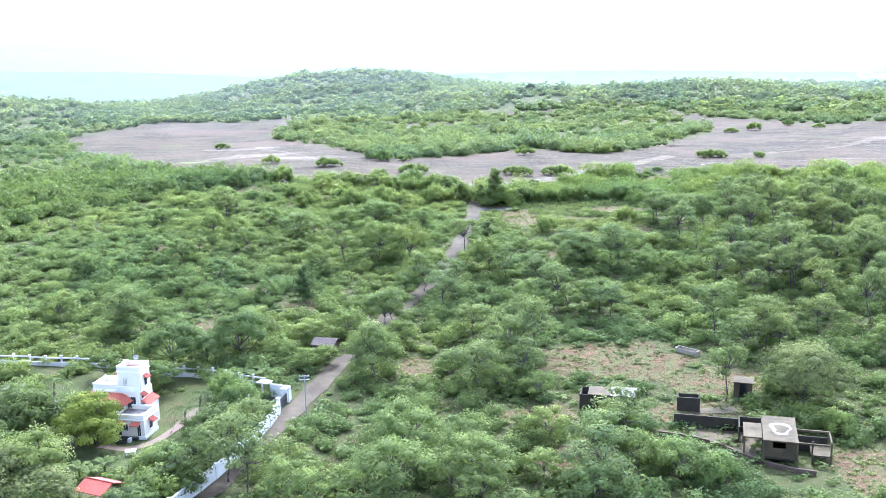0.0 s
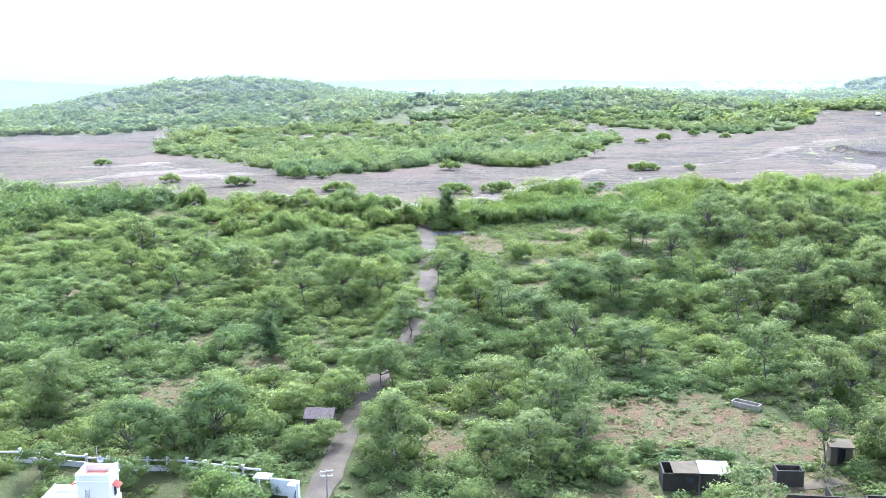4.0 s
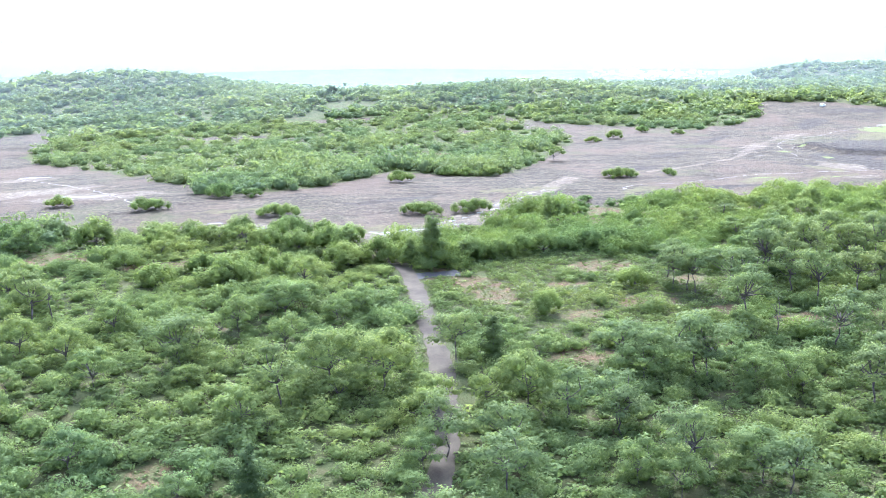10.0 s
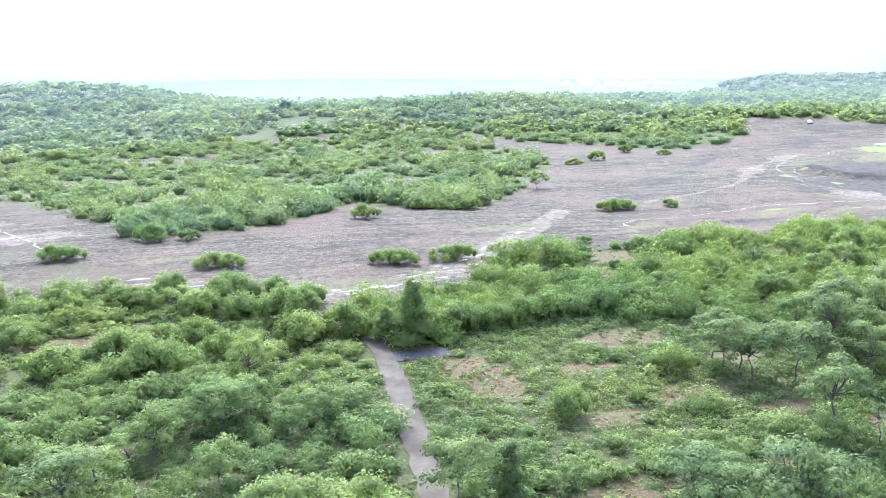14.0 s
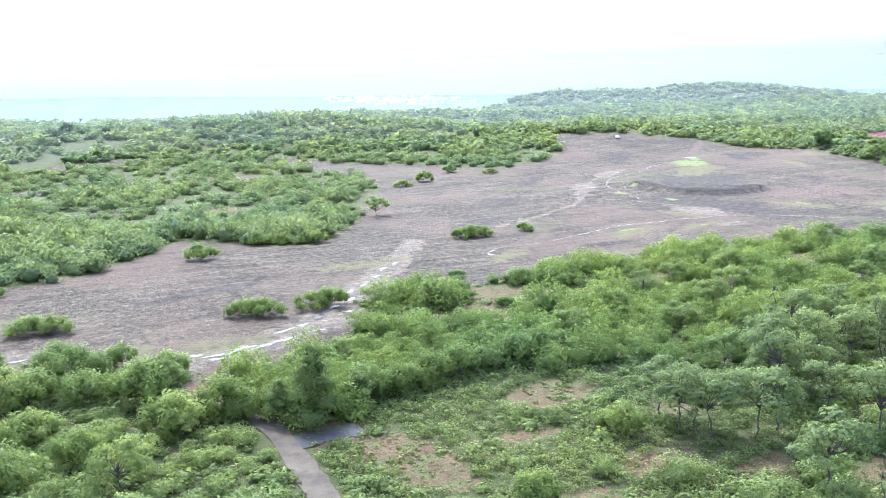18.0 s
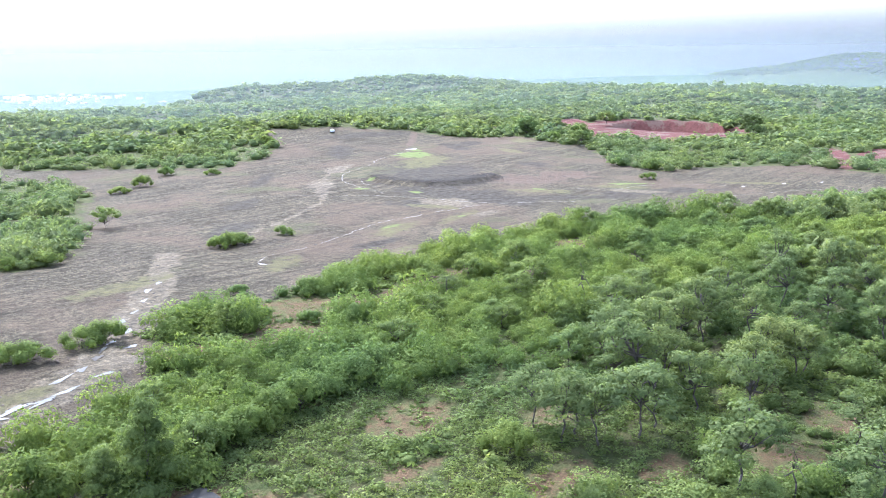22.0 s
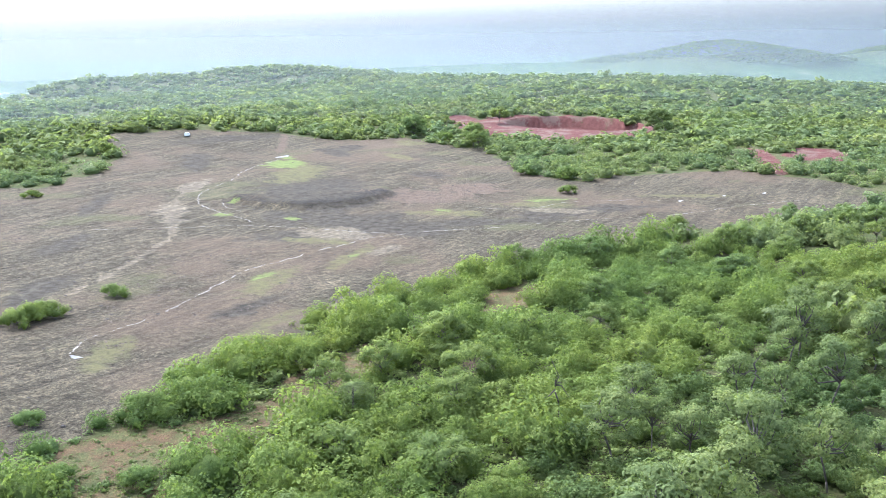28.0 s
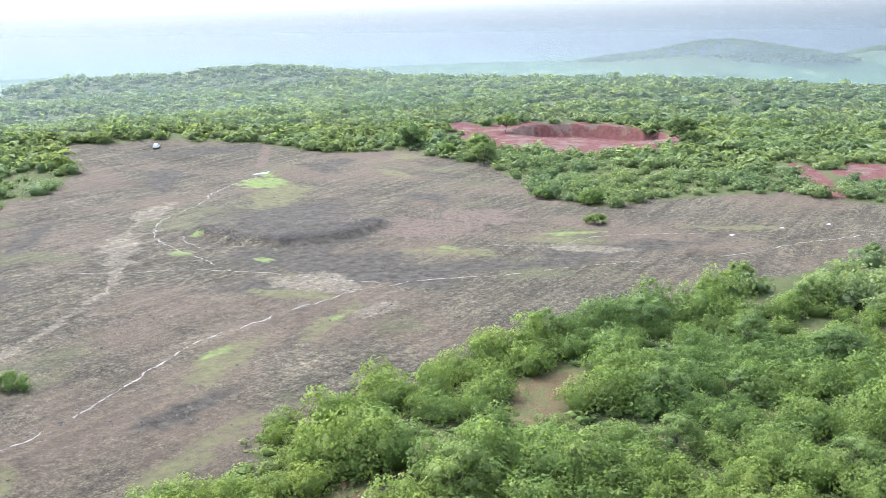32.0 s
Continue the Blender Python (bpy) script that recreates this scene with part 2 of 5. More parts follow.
YARD = [(-88, 96), (-35, 94.2), (-26, 122.6), (-22, 137.7), (-28.8, 141.5), (-46.4, 148.4), (-58.1, 153.2), (-85.5, 155.2)]


# patches on the rock: middle, half sizes, turn
LUSH = [(272, 437.5, 12, 8.5, 35), (284, 446, 6, 3, 50), (224, 345, 4, 2, 90), (192, 392, 2.5, 4, 0), (-92, 364, 9, 3, 0), (207, 402, 3, 2, 0), (146, 340, 4, 1.5, 0), (169, 334.5, 3, 1.5, 0), (196, 372, 2, 3, 0), (251, 326, 8, 2, 130)]
SEDGE = [(19, 295, 9, 2.6, -5), (4, 298, 10, 3, -20), (221.3, 341.1, 12.2, 4.3, 110), (243.5, 323.9, 13.9, 4.3, 110), (145, 336.4, 16, 4, 15), (96.9, 327.4, 9, 4, 30), (-3.4, 295.2, 22, 5, -12), (-58.9, 318, 20, 5, -15), (356, 412.8, 15.7, 7.8, 40), (344.3, 429.4, 10.4, 7, 40),
         (117.8, 316.9, 16, 3, 10), (276.3, 293.1, 15.7, 3.5, 120), (308.2, 412.1, 12.2, 4.3, 60), (177.6, 349, 10.4, 3.5, 100), (167.9, 334.3, 12.2, 2.6, 10), (258.9, 420.3, 26.1, 10.4, 30), (-16.3, 323.6, 10, 3, 0), (62.7, 334.4, 14, 4, 10)]
RUBBLE = [(238.5, 362.6, 17.4, 11.3, 110), (257.9, 353.3, 10.4, 8.7, 100), (306, 466, 18, 2.2, 35), (322, 478, 16, 2.2, 38)]
DARK = [(186, 352, 26, 6, -48), (215, 328, 26, 5, -48), (240, 312, 26, 6, -40), (262, 470, 22, 6, 40), (305, 440, 16, 5, 60), (196, 372, 12, 7, 60), (219.2, 381.1, 17.4, 7.8, -48), (210.7, 374.5, 7, 15.7, -20), (228.9, 371, 15.7, 5.2, 10), (200.6, 356.2, 19.1, 12.2, 100), (198.6, 340.8, 13.9, 8.7, 100), (307, 494.7, 22.6, 7.8, -20), (318.7, 442, 8.7, 6.1, 0), (234.2, 396.3, 22.6, 19.1, 0), (128.6, 327.4, 10, 3, 0),
        (276.6, 379.7, 8.7, 6.1, 60), (186.2, 434.8, 17.4, 3.5, 40), (147.3, 399.2, 14, 4, 30), (22.2, 325.3, 14, 2.5, 10), (117.1, 369, 12, 5, 30)]
WET = [(-51.3, 361.3, 20, 7, -10), (-69.5, 379.6, 22, 9, 20), (-84, 419.2, 18, 5, 0), (34.9, 297, 10, 4, 10), (62.5, 324.5, 14, 3.5, 45), (223.5, 432.8, 12.2, 4.3, 30), (188.9, 407.4, 15.7, 4.3, 45), (13.5, 289.8, 8, 2.5, 0),
       (176.1, 331.6, 7, 2.6, 0), (238.5, 316.9, 10.4, 3.5, 110), (-12.4, 304, 10, 2.5, -10), (186.1, 351.9, 10.4, 6.1, 100)]
LAWN = [(-67.9, 134.9, 14, 8, 0), (-60.1, 125.1, 10, 6, 0), (-36.8, 121.7, 8, 6, 0), (-48.5, 115.4, 8, 5, 0), (-69.9, 117.7, 14, 9, 0)]
TRACK = [(234.9, 437.2), (216.4, 429.6), (202.3, 420.3), (188.6, 407.9), (176, 394), (166.1, 384.5), (151.5, 376.5), (138.6, 370.1), (128.4, 365.8), (117, 361)]
WASH = [(5, 281), (10, 290), (17.7, 290), (24, 291), (34.8, 299.3), (43.6, 306.8), (57, 320.3), (72.5, 336.4), (86.6, 353.3)]


def patches(ovals, x, y):
    near = np.full(np.shape(x), 9.0)
    for o in ovals:
        near = np.minimum(near, oval(x, y, *o))
    return sstep(1.5, 0.55, near + 0.3 * ripple(x, y, 1.1) + 0.25 * ripple(x, y, 3.1))


def bare_at(x, y):
    near = np.full(np.shape(x), 9.0)
    for cx, cy, rx, ry in BARE:
        near = np.minimum(near, oval(x, y, cx, cy, rx, ry))
    return near + 0.22 * ripple(x, y, 2.2)


def red_at(x, y):
    near = np.full(np.shape(x), 9.0)
    for cx, cy, rx, ry, turn in RED:
        near = np.minimum(near, oval(x, y, cx, cy, rx, ry, turn))
    return near + 0.15 * ripple(x, y, 1.5)


# ---- meshes ----


def quads(name, verts, faces, mat, smooth=False, normals=None):
    """A mesh of three- or four-cornered faces from arrays; leaves take their normals from the clump that they belong to."""
    me = bpy.data.meshes.new(name)
    me.vertices.add(len(verts))
    me.vertices.foreach_set("co", np.asarray(verts, np.float32).ravel())
    faces = np.asarray(faces, np.int32)
    me.loops.add(faces.size)
    me.loops.foreach_set("vertex_index", faces.ravel())
    me.polygons.add(len(faces))
    me.polygons.foreach_set("loop_start", np.arange(0, faces.size, faces.shape[1], dtype=np.int32))
    me.polygons.foreach_set("loop_total", np.full(len(faces), faces.shape[1], np.int32))
    if smooth:
        me.polygons.foreach_set("use_smooth", np.ones(len(faces), bool))
    me.update(calc_edges=True)
    if normals is not None:
        me.normals_split_custom_set_from_vertices(np.asarray(normals, np.float32))
    me.materials.append(mat)
    return me


def grid_faces(nx, ny):
    i = (np.arange(ny - 1)[:, None] * nx + np.arange(nx - 1)[None]).ravel()
    return np.stack([i, i + 1, i + nx + 1, i + nx], 1)


def spread(lo, hi, step, reach_lo, reach_hi):
    """Even steps from lo to hi, then wider and wider out to the reach."""
    mid = list(np.arange(lo, hi + step, step))
    out, s = mid[-1], step
    while out < reach_hi:
        s *= 1.13
        out += s
        mid.append(out)
    out, s = mid[0], step
    while out > reach_lo:
        s *= 1.13
        out -= s
        mid.insert(0, out)
    return np.array(mid)


# ground: one sheet out to the horizon
GX, GY = spread(-120, 520, 2.2, -4300, 4700), spread(60, 600, 2.2, -2500, 4750)
gx, gy = np.meshgrid(GX, GY)
GROUND, gt, gb = material("land", 0.95, 0, 0.08)


def mask(tree, name):
    a = tree.nodes.new("ShaderNodeAttribute")
    a.attribute_name = name
    return a.outputs["Fac"]


def soft_edge(tree, fac, scale, lo=0.35, hi=0.65, push=0.5):
    """Breaks a mask's outline by fine noise."""
    n = tree.nodes.new("ShaderNodeMath")
    n.operation = "MULTIPLY_ADD"
    tree.links.new(noise_at(tree, scale, 5, 0.65), n.inputs[0])
    n.inputs[1].default_value = push
    tree.links.new(fac, n.inputs[2])
    r = node(tree, "ShaderNodeMapRange", From_Min=lo + push / 2, From_Max=hi + push / 2)
    tree.links.new(n.outputs[0], r.inputs["Value"])
    return r.outputs["Result"]


turf = ramp(gt, noise_at(gt, 0.35, 5), (0.3, (0.052, 0.058, 0.02)), (0.52, (0.078, 0.072, 0.028)), (0.7, (0.11, 0.078, 0.042)))
turf = mix(gt, 0.4, turf, ramp(gt, noise_at(gt, 4, 3), (0.35, (0.035, 0.052, 0.018)), (0.7, (0.08, 0.108, 0.034))))
soil = ramp(gt, noise_at(gt, 0.5, 5), (0.3, (0.08, 0.052, 0.029)), (0.7, (0.128, 0.082, 0.046)))
soil = mix(gt, soft_edge(gt, noise_at(gt, 0.45, 5), 5, 0.4, 0.62, 0.7), soil, (0.085, 0.088, 0.034))
soil = mix(gt, 0.6, soil, ramp(gt, noise_at(gt, 3.5, 5, 0.75), (0.38, (0.55, 0.6, 0.55)), (0.5, (1, 1, 1)), (0.62, (1.7, 1.6, 1.5))), "MULTIPLY")
rock = ramp(gt, noise_at(gt, 0.05, 6, 0.65), (0.3, (0.042, 0.036, 0.022)), (0.5, (0.071, 0.061, 0.039)), (0.72, (0.108, 0.092, 0.06)))
rock = mix(gt, 0.45, rock, ramp(gt, noise_at(gt, 0.7, 6, 0.75), (0.36, (0.019, 0.016, 0.011)), (0.5, (0.068, 0.058, 0.037)), (0.64, (0.15, 0.129, 0.085))))
rock = mix(gt, 0.5, rock, ramp(gt, noise_at(gt, 3.2, 5, 0.8), (0.4, (0.18, 0.17, 0.16)), (0.5, (1, 1, 1)), (0.6, (2.1, 2.05, 1.95))), "MULTIPLY")
rock = mix(gt, 0.6, rock, ramp(gt, noise_at(gt, 1.3, 7, 0.78), (0.4, (0.35, 0.33, 0.32)), (0.5, (1, 1, 1)), (0.6, (1.65, 1.6, 1.5))), "MULTIPLY")
flow = node(gt, "ShaderNodeMapping", Rotation=(0, 0, radians(-38)), Scale=(0.035, 0.5, 0.3))
gt.links.new(gt.nodes.new("ShaderNodeNewGeometry").outputs["Position"], flow.inputs["Vector"])
streak = ramp(gt, noise_at(gt, 1.0, 5, 0.7, flow.outputs["Vector"]), (0.36, (0.55, 0.54, 0.54)), (0.5, (1, 1, 1)), (0.66, (1.5, 1.46, 1.42)))
rock = mix(gt, 0.65, rock, streak, "MULTIPLY")
rock = mix(gt, 1.0, rock, (0.9, 0.885, 0.915), "MULTIPLY")
earth = mix(gt, soft_edge(gt, noise_at(gt, 0.022, 5, 0.6), 0.3, 0.47, 0.6, 0.25), rock, mix(gt, 0.55, rock, (0.105, 0.075, 0.051)))
moss = mix(gt, soft_edge(gt, noise_at(gt, 0.03, 4), 0.6, 0.58, 0.68, 0.2), earth, mix(gt, 0.5, rock, (0.09, 0.088, 0.04)))
redc = ramp(gt, noise_at(gt, 0.5, 6, 0.7), (0.3, (0.07, 0.027, 0.023)), (0.7, (0.13, 0.057, 0.047)))
col = mix(gt, soft_edge(gt, mask(gt, "bare"), 0.7), turf, soil)
col = mix(gt, soft_edge(gt, mask(gt, "rock"), 0.35), col, moss)
rubble = ramp(gt, noise_at(gt, 0.9, 6, 0.8), (0.35, (0.058, 0.044, 0.032)), (0.65, (0.132, 0.096, 0.067)))
col = mix(gt, soft_edge(gt, mask(gt, "rubble"), 0.2, 0.4, 0.8, 1.2), col, rubble)
col = mix(gt, soft_edge(gt, mask(gt, "dark"), 0.3, 0.4, 1.0, 1.5), col, ramp(gt, noise_at(gt, 0.5, 6, 0.75), (0.35, (0.026, 0.022, 0.016)), (0.65, (0.082, 0.069, 0.051))))
col = mix(gt, soft_edge(gt, mask(gt, "wet"), 0.3, 0.45, 0.75, 1.3), col, mix(gt, 0.35, mix(gt, 1.0, rock, (1.75, 1.7, 1.62), "MULTIPLY"), ramp(gt, noise_at(gt, 0.6, 5), (0.35, (0.07, 0.059, 0.047)), (0.65, (0.16, 0.138, 0.112)))))
col = mix(gt, soft_edge(gt, mask(gt, "sedge"), 0.45, 0.6, 1.1, 1.7), col, ramp(gt, noise_at(gt, 0.8, 4), (0.3, (0.08, 0.07, 0.038)), (0.7, (0.125, 0.118, 0.05))))
col = mix(gt, soft_edge(gt, mask(gt, "lush"), 0.5, 0.5, 0.9, 1.4), col, ramp(gt, noise_at(gt, 0.7, 4), (0.3, (0.09, 0.105, 0.035)), (0.7, (0.15, 0.175, 0.055))))
col = mix(gt, soft_edge(gt, mask(gt, "lawn"), 0.3), col, ramp(gt, noise_at(gt, 0.5, 4), (0.3, (0.06, 0.075, 0.025)), (0.7, (0.095, 0.11, 0.038))))
redc = mix(gt, soft_edge(gt, noise_at(gt, 0.12, 4), 0.8, 0.5, 0.62, 0.4), redc, (0.13, 0.085, 0.066))
col = mix(gt, soft_edge(gt, mask(gt, "red"), 0.25, 0.4, 0.75, 0.9), col, redc)
far = ramp(gt, noise_at(gt, 0.012, 6, 0.7), (0.35, (0.035, 0.065, 0.03)), (0.6, (0.08, 0.12, 0.05)), (0.75, (0.2, 0.2, 0.13)))
col = mix(gt, mask(gt, "plain"), col, far)
gt.links.new(col, gb.inputs["Base Color"])
bumped(gt, gb, noise_at(gt, 1.6, 8, 0.75), 1.0, 0.5)
gme = quads("ground", np.stack([gx, gy, land(gx, gy)], -1).reshape(-1, 3), grid_faces(len(GX), len(GY)), GROUND, True)
flat_x, flat_y = gx.ravel(), gy.ravel()
for key, value in (("rock", sstep(-2.5, 2.5, rock_at(flat_x, flat_y))), ("bare", sstep(1.3, 0.75, bare_at(flat_x, flat_y))),
                   ("red", sstep(1.15, 0.9, red_at(flat_x, flat_y))), ("rubble", patches(RUBBLE, flat_x, flat_y)), ("dark", patches(DARK, flat_x, flat_y)),
                   ("wet", np.maximum(patches(WET, flat_x, flat_y), np.maximum(0.8 * sstep(2.1, 0.3, off_line(TRACK, flat_x, flat_y) + 0.5 * ripple(flat_x, flat_y, 2)), sstep(5.0, 1.0, off_line(WASH, flat_x, flat_y) + 1.5 * ripple(flat_x, flat_y, 1.6))))),
                   ("sedge", patches(SEDGE, flat_x, flat_y)), ("lush", patches(LUSH, flat_x, flat_y)), ("lawn", patches(LAWN, flat_x, flat_y)),
                   ("plain", sstep(-20, -60, land(flat_x, flat_y)))):
    gme.attributes.new(key, "FLOAT", "POINT").data.foreach_set("value", value.astype(np.float32))
tagged(new("ground", gme), "laterite plateau with scrub, bare soil and wide bare rock", "ground", kind="structure")

# ---- plants ----
dice = np.random.default_rng(7)


def leaves(rng, lobes, n, size, flat=0.0, shell=0.75):
    """n leaf sprays over lobes (x, y, z, radius, height)."""
    lobes = np.array(lobes, float)
    weight = lobes[:, 3] ** 2
    k = rng.choice(len(lobes), n, p=weight / weight.sum())
    d = rng.normal(size=(n, 3))
    d[:, 2] = np.abs(d[:, 2]) * 1.05 - 0.3
    d /= np.linalg.norm(d, axis=1)[:, None]
    r = rng.uniform(shell, 1.06, n)[:, None]
    mid = lobes[k, :3] + d * r * np.stack([lobes[k, 3], lobes[k, 3], lobes[k, 4]], 1)
    up = d + rng.normal(size=(n, 3)) * 0.34 + (0, 0, 0.3 + flat)
    up /= np.linalg.norm(up, axis=1)[:, None]
    a = np.cross(up, rng.normal(size=(n, 3)))
    a /= np.linalg.norm(a, axis=1)[:, None]
    b = np.cross(up, a)
    s = size * rng.uniform(0.6, 1.3, n)[:, None]
    skew = rng.uniform(-0.5, 0.5, n)[:, None]
    v = np.stack([mid - a * s - up * s * 0.3, mid + a * s * 0.8 - b * s * (0.6 + skew), mid + a * s * 0.5 + b * s * (0.7 - skew) + up * s * 0.15], 1)
    out = mid - lobes[:, :3].mean(0)
    out /= np.linalg.norm(out, axis=1)[:, None] + 1e-6
    soft = d * 0.75 + out * 0.35 + up * 0.45
    soft /= np.linalg.norm(soft, axis=1)[:, None]
    return v.reshape(-1, 3), np.arange(3 * n).reshape(-1, 3), np.repeat(soft, 3, 0)


def core(lobes, shrink=0.74, nu=6, nv=4):
    """The dim inside of a crown, one rough ball to each lobe."""
    vs, fs, ns, n0 = [], [], [], 0
    u, v = np.linspace(0, 2 * np.pi, nu, endpoint=False), np.linspace(-1.1, 1.5, nv)
    for x, y, z, r, h in lobes:
        p = np.stack([np.cos(v)[:, None] * np.cos(u), np.cos(v)[:, None] * np.sin(u), np.sin(v)[:, None] + 0 * u], -1).reshape(-1, 3)
        vs.append(p * (r * shrink, r * shrink, h * shrink) + (x, y, z))
        ns.append(p)
        for j in range(nv - 1):
            for i in range(nu):
                i2 = (i + 1) % nu
                p, q, r, s = n0 + j * nu + i, n0 + j * nu + i2, n0 + (j + 1) * nu + i2, n0 + (j + 1) * nu + i
                fs += [(p, q, r), (p, r, s)]
        n0 += nu * nv
    return np.concatenate(vs), np.array(fs), np.concatenate(ns)


def joined(*pieces):
    vs, fs, ns, n = [], [], [], 0
    for v, f, soft in pieces:
        vs.append(v)
        fs.append(f + n)
        ns.append(soft)
        n += len(v)
    return np.concatenate(vs), np.concatenate(fs), np.concatenate(ns)


def shrub_shape(rng, n, size, lobes=5, inner=True):
    """A bush about 1 m in radius and 1 m high, of several lobes."""
    ls = [(0, 0, 0.42, 0.6, 0.48)]
    for k in range(lobes - 1):
        a, d = 2.4 * k + rng.uniform(-0.4, 0.4), 0.82 * math.sqrt((k + 0.5) / lobes) * rng.uniform(0.8, 1.1)
        r = rng.uniform(0.22, 0.42)
        ls.append((d * math.cos(a), d * math.sin(a), (0.3 + 0.42 * math.sqrt(max(0, 1 - d * d))) * rng.uniform(0.7, 1.12), r, r * rng.uniform(0.65, 0.95)))
    return joined(leaves(rng, ls, n, size, 0.7, 0.55), core([(0, 0, 0.3, 0.62, 0.4)], 0.8, 5, 3)) if inner else leaves(rng, ls, n, size, 0.25, 0.4)


def dome_shape(rng, n, size, lobes=13):
    """A crown about 1 m in radius and 1 m high: leafy knobs over a dome, with dim gaps between."""
    ls = [(0, 0, 0.35, 0.55, 0.4)]
    for k in range(lobes):
        a, e = 2.4 * k + rng.uniform(-0.35, 0.35), math.asin((k + 0.6) / lobes * 0.92) + rng.uniform(-0.12, 0.12)
        d, r = 0.7 * rng.uniform(0.82, 1.12), rng.uniform(0.24, 0.42)
        ls.append((d * math.cos(e) * math.cos(a), d * math.cos(e) * math.sin(a), 0.2 + 0.62 * math.sin(e) * rng.uniform(0.85, 1.15), r, r * rng.uniform(0.55, 0.75)))
    return joined(leaves(rng, ls, n, size, 0.75, 0.7), core([(0, 0, 0.26, 0.75, 0.5)], 0.7, 6, 3))


def scatter(shapes, x, y, size, tall, rng, sink=0.1):
    """All the plants at those places as one set of arrays."""
    vs, fs, ns, n0 = [], [], [], 0
    kind = rng.integers(0, len(shapes), len(x))
    z = land(x, y)
    for k, (v, f, soft) in enumerate(shapes):
        at = np.where(kind == k)[0]
        if not len(at):
            continue
        a = rng.uniform(0, 6.28, len(at))[:, None]
        c, s = np.cos(a), np.sin(a)
        r, h = size[at][:, None], (size * tall)[at][:, None]
        p = np.stack([(v[:, 0] * c - v[:, 1] * s) * r + x[at][:, None], (v[:, 0] * s + v[:, 1] * c) * r + y[at][:, None],
                      v[:, 2] * h + (z[at] - sink * size[at])[:, None]], -1)
        vs.append(p.reshape(-1, 3))
        ns.append(np.stack([soft[:, 0] * c - soft[:, 1] * s, soft[:, 0] * s + soft[:, 1] * c, soft[:, 2] + 0 * c], -1).reshape(-1, 3))
        fs.append((f[None] + (np.arange(len(at)) * len(v))[:, None, None]).reshape(-1, f.shape[1]) + n0)
        n0 += p.shape[0] * p.shape[1]
    return np.concatenate(vs), np.concatenate(fs), np.concatenate(ns)


def sown(x0, x1, y0, y1, step, rng):
    x, y = np.meshgrid(np.arange(x0, x1, step), np.arange(y0, y1, step))
    x, y = x.ravel(), y.ravel()
    return x + rng.uniform(-0.5, 0.5, len(x)) * step, y + rng.uniform(-0.5, 0.5, len(y)) * step


# kept free of scrub: the ruins, the hut, the sheds
CLEAR = [(43.5, 106.5, 8.5, 3.6, -25), (37, 112.5, 4.5, 2.6, -50), (36.1, 117.5, 8, 4.6, -20), (44.1, 113.9, 5, 6), (49.4, 114.6, 4, 3.4), (24.2, 130.4, 5.5, 3.2), (36.4, 128.7, 5, 3), (-19.6, 155.6, 2.8, 2.6), (44.9, 133.1, 2.6, 2.6), (41.2, 151, 3, 3)]


def off_right(x, y):
    """The open country on the far side of the lane from the villa."""
    return x > np.interp(y, [p[1] for p in ROAD], [p[0] for p in ROAD]) + 3


def wooded(x, y, rng):
    """Where scrub stands: 0 to 1."""
    r = rock_at(x, y)
    w = sstep(1.0, -1.5, r)
    w = w * sstep(0.85, 1.25, bare_at(x, y)) * sstep(0.95, 1.15, red_at(x, y))
    w = w * sstep(2.2, 3.4, off_line(ROAD, x, y)) * np.where(depth_in(YARD, x, y) < 0.5, 1, 0.3 * (oval(x, y, -45, 128, 13, 12) > 1))
    w = w * np.where(oval(x, y, *FIELD) < 1, 0.1, 1)
    w = w * np.where((y < 172) & (x < 62) & off_right(x, y), 0.68, 1)
    for o in CLEAR:
        w = w * (oval(x, y, *o) > 1)
    return w


# the shady wood of tall trees beside the field
WOOD = [(52, 130), (64, 150), (86, 168), (165, 212), (165, 246), (95, 258), (66, 238), (68, 212), (50, 180)]


def near_path(x, y):
    """Metres from the line along which the flight leads."""
    return off_line([(0, 0), (-34, 45), (-29, 120), (-36, 170), (0, 212), (48, 243)], x, y)

SEEN = [(-58, 84), (50, 84), (88, 158), (92, 196), (150, 204), (330, 224), (900, 250), (900, 1060), (-480, 1060), (-90, 150)]


def in_view(x, y):
    return depth_in(SEEN, x, y) > 0


NEAR = [shrub_shape(dice, 500, 0.068, 13) for _ in range(9)]
DOME = [dome_shape(dice, 900, 0.053, 14) for _ in range(9)]
MID = [dome_shape(dice, 190, 0.095, 9) for _ in range(5)] + [shrub_shape(dice, 160, 0.11, 8) for _ in range(2)]
FAR = [dome_shape(dice, 34, 0.24, 5) for _ in range(6)]
TINY = [dome_shape(dice, 18, 0.42, 3) for _ in range(4)]
SPECK = [dome_shape(dice, 16, 0.36, 5) for _ in range(5)]


def scrub(name, label, shapes, x, y, lo, hi, tall, mat, rng):
    size = (lo + (hi - lo) * rng.uniform(0, 1, len(x)) ** 1.4) * (1 + 0.3 * ripple(x, y, 0.5))
    v, f, soft = scatter(shapes, x, y, size, tall * rng.uniform(0.7, 1.35, len(x)), rng)
    return tagged(new(name, quads(name, v, f, mat, True, soft)), label, "scrub", kind="stuff")


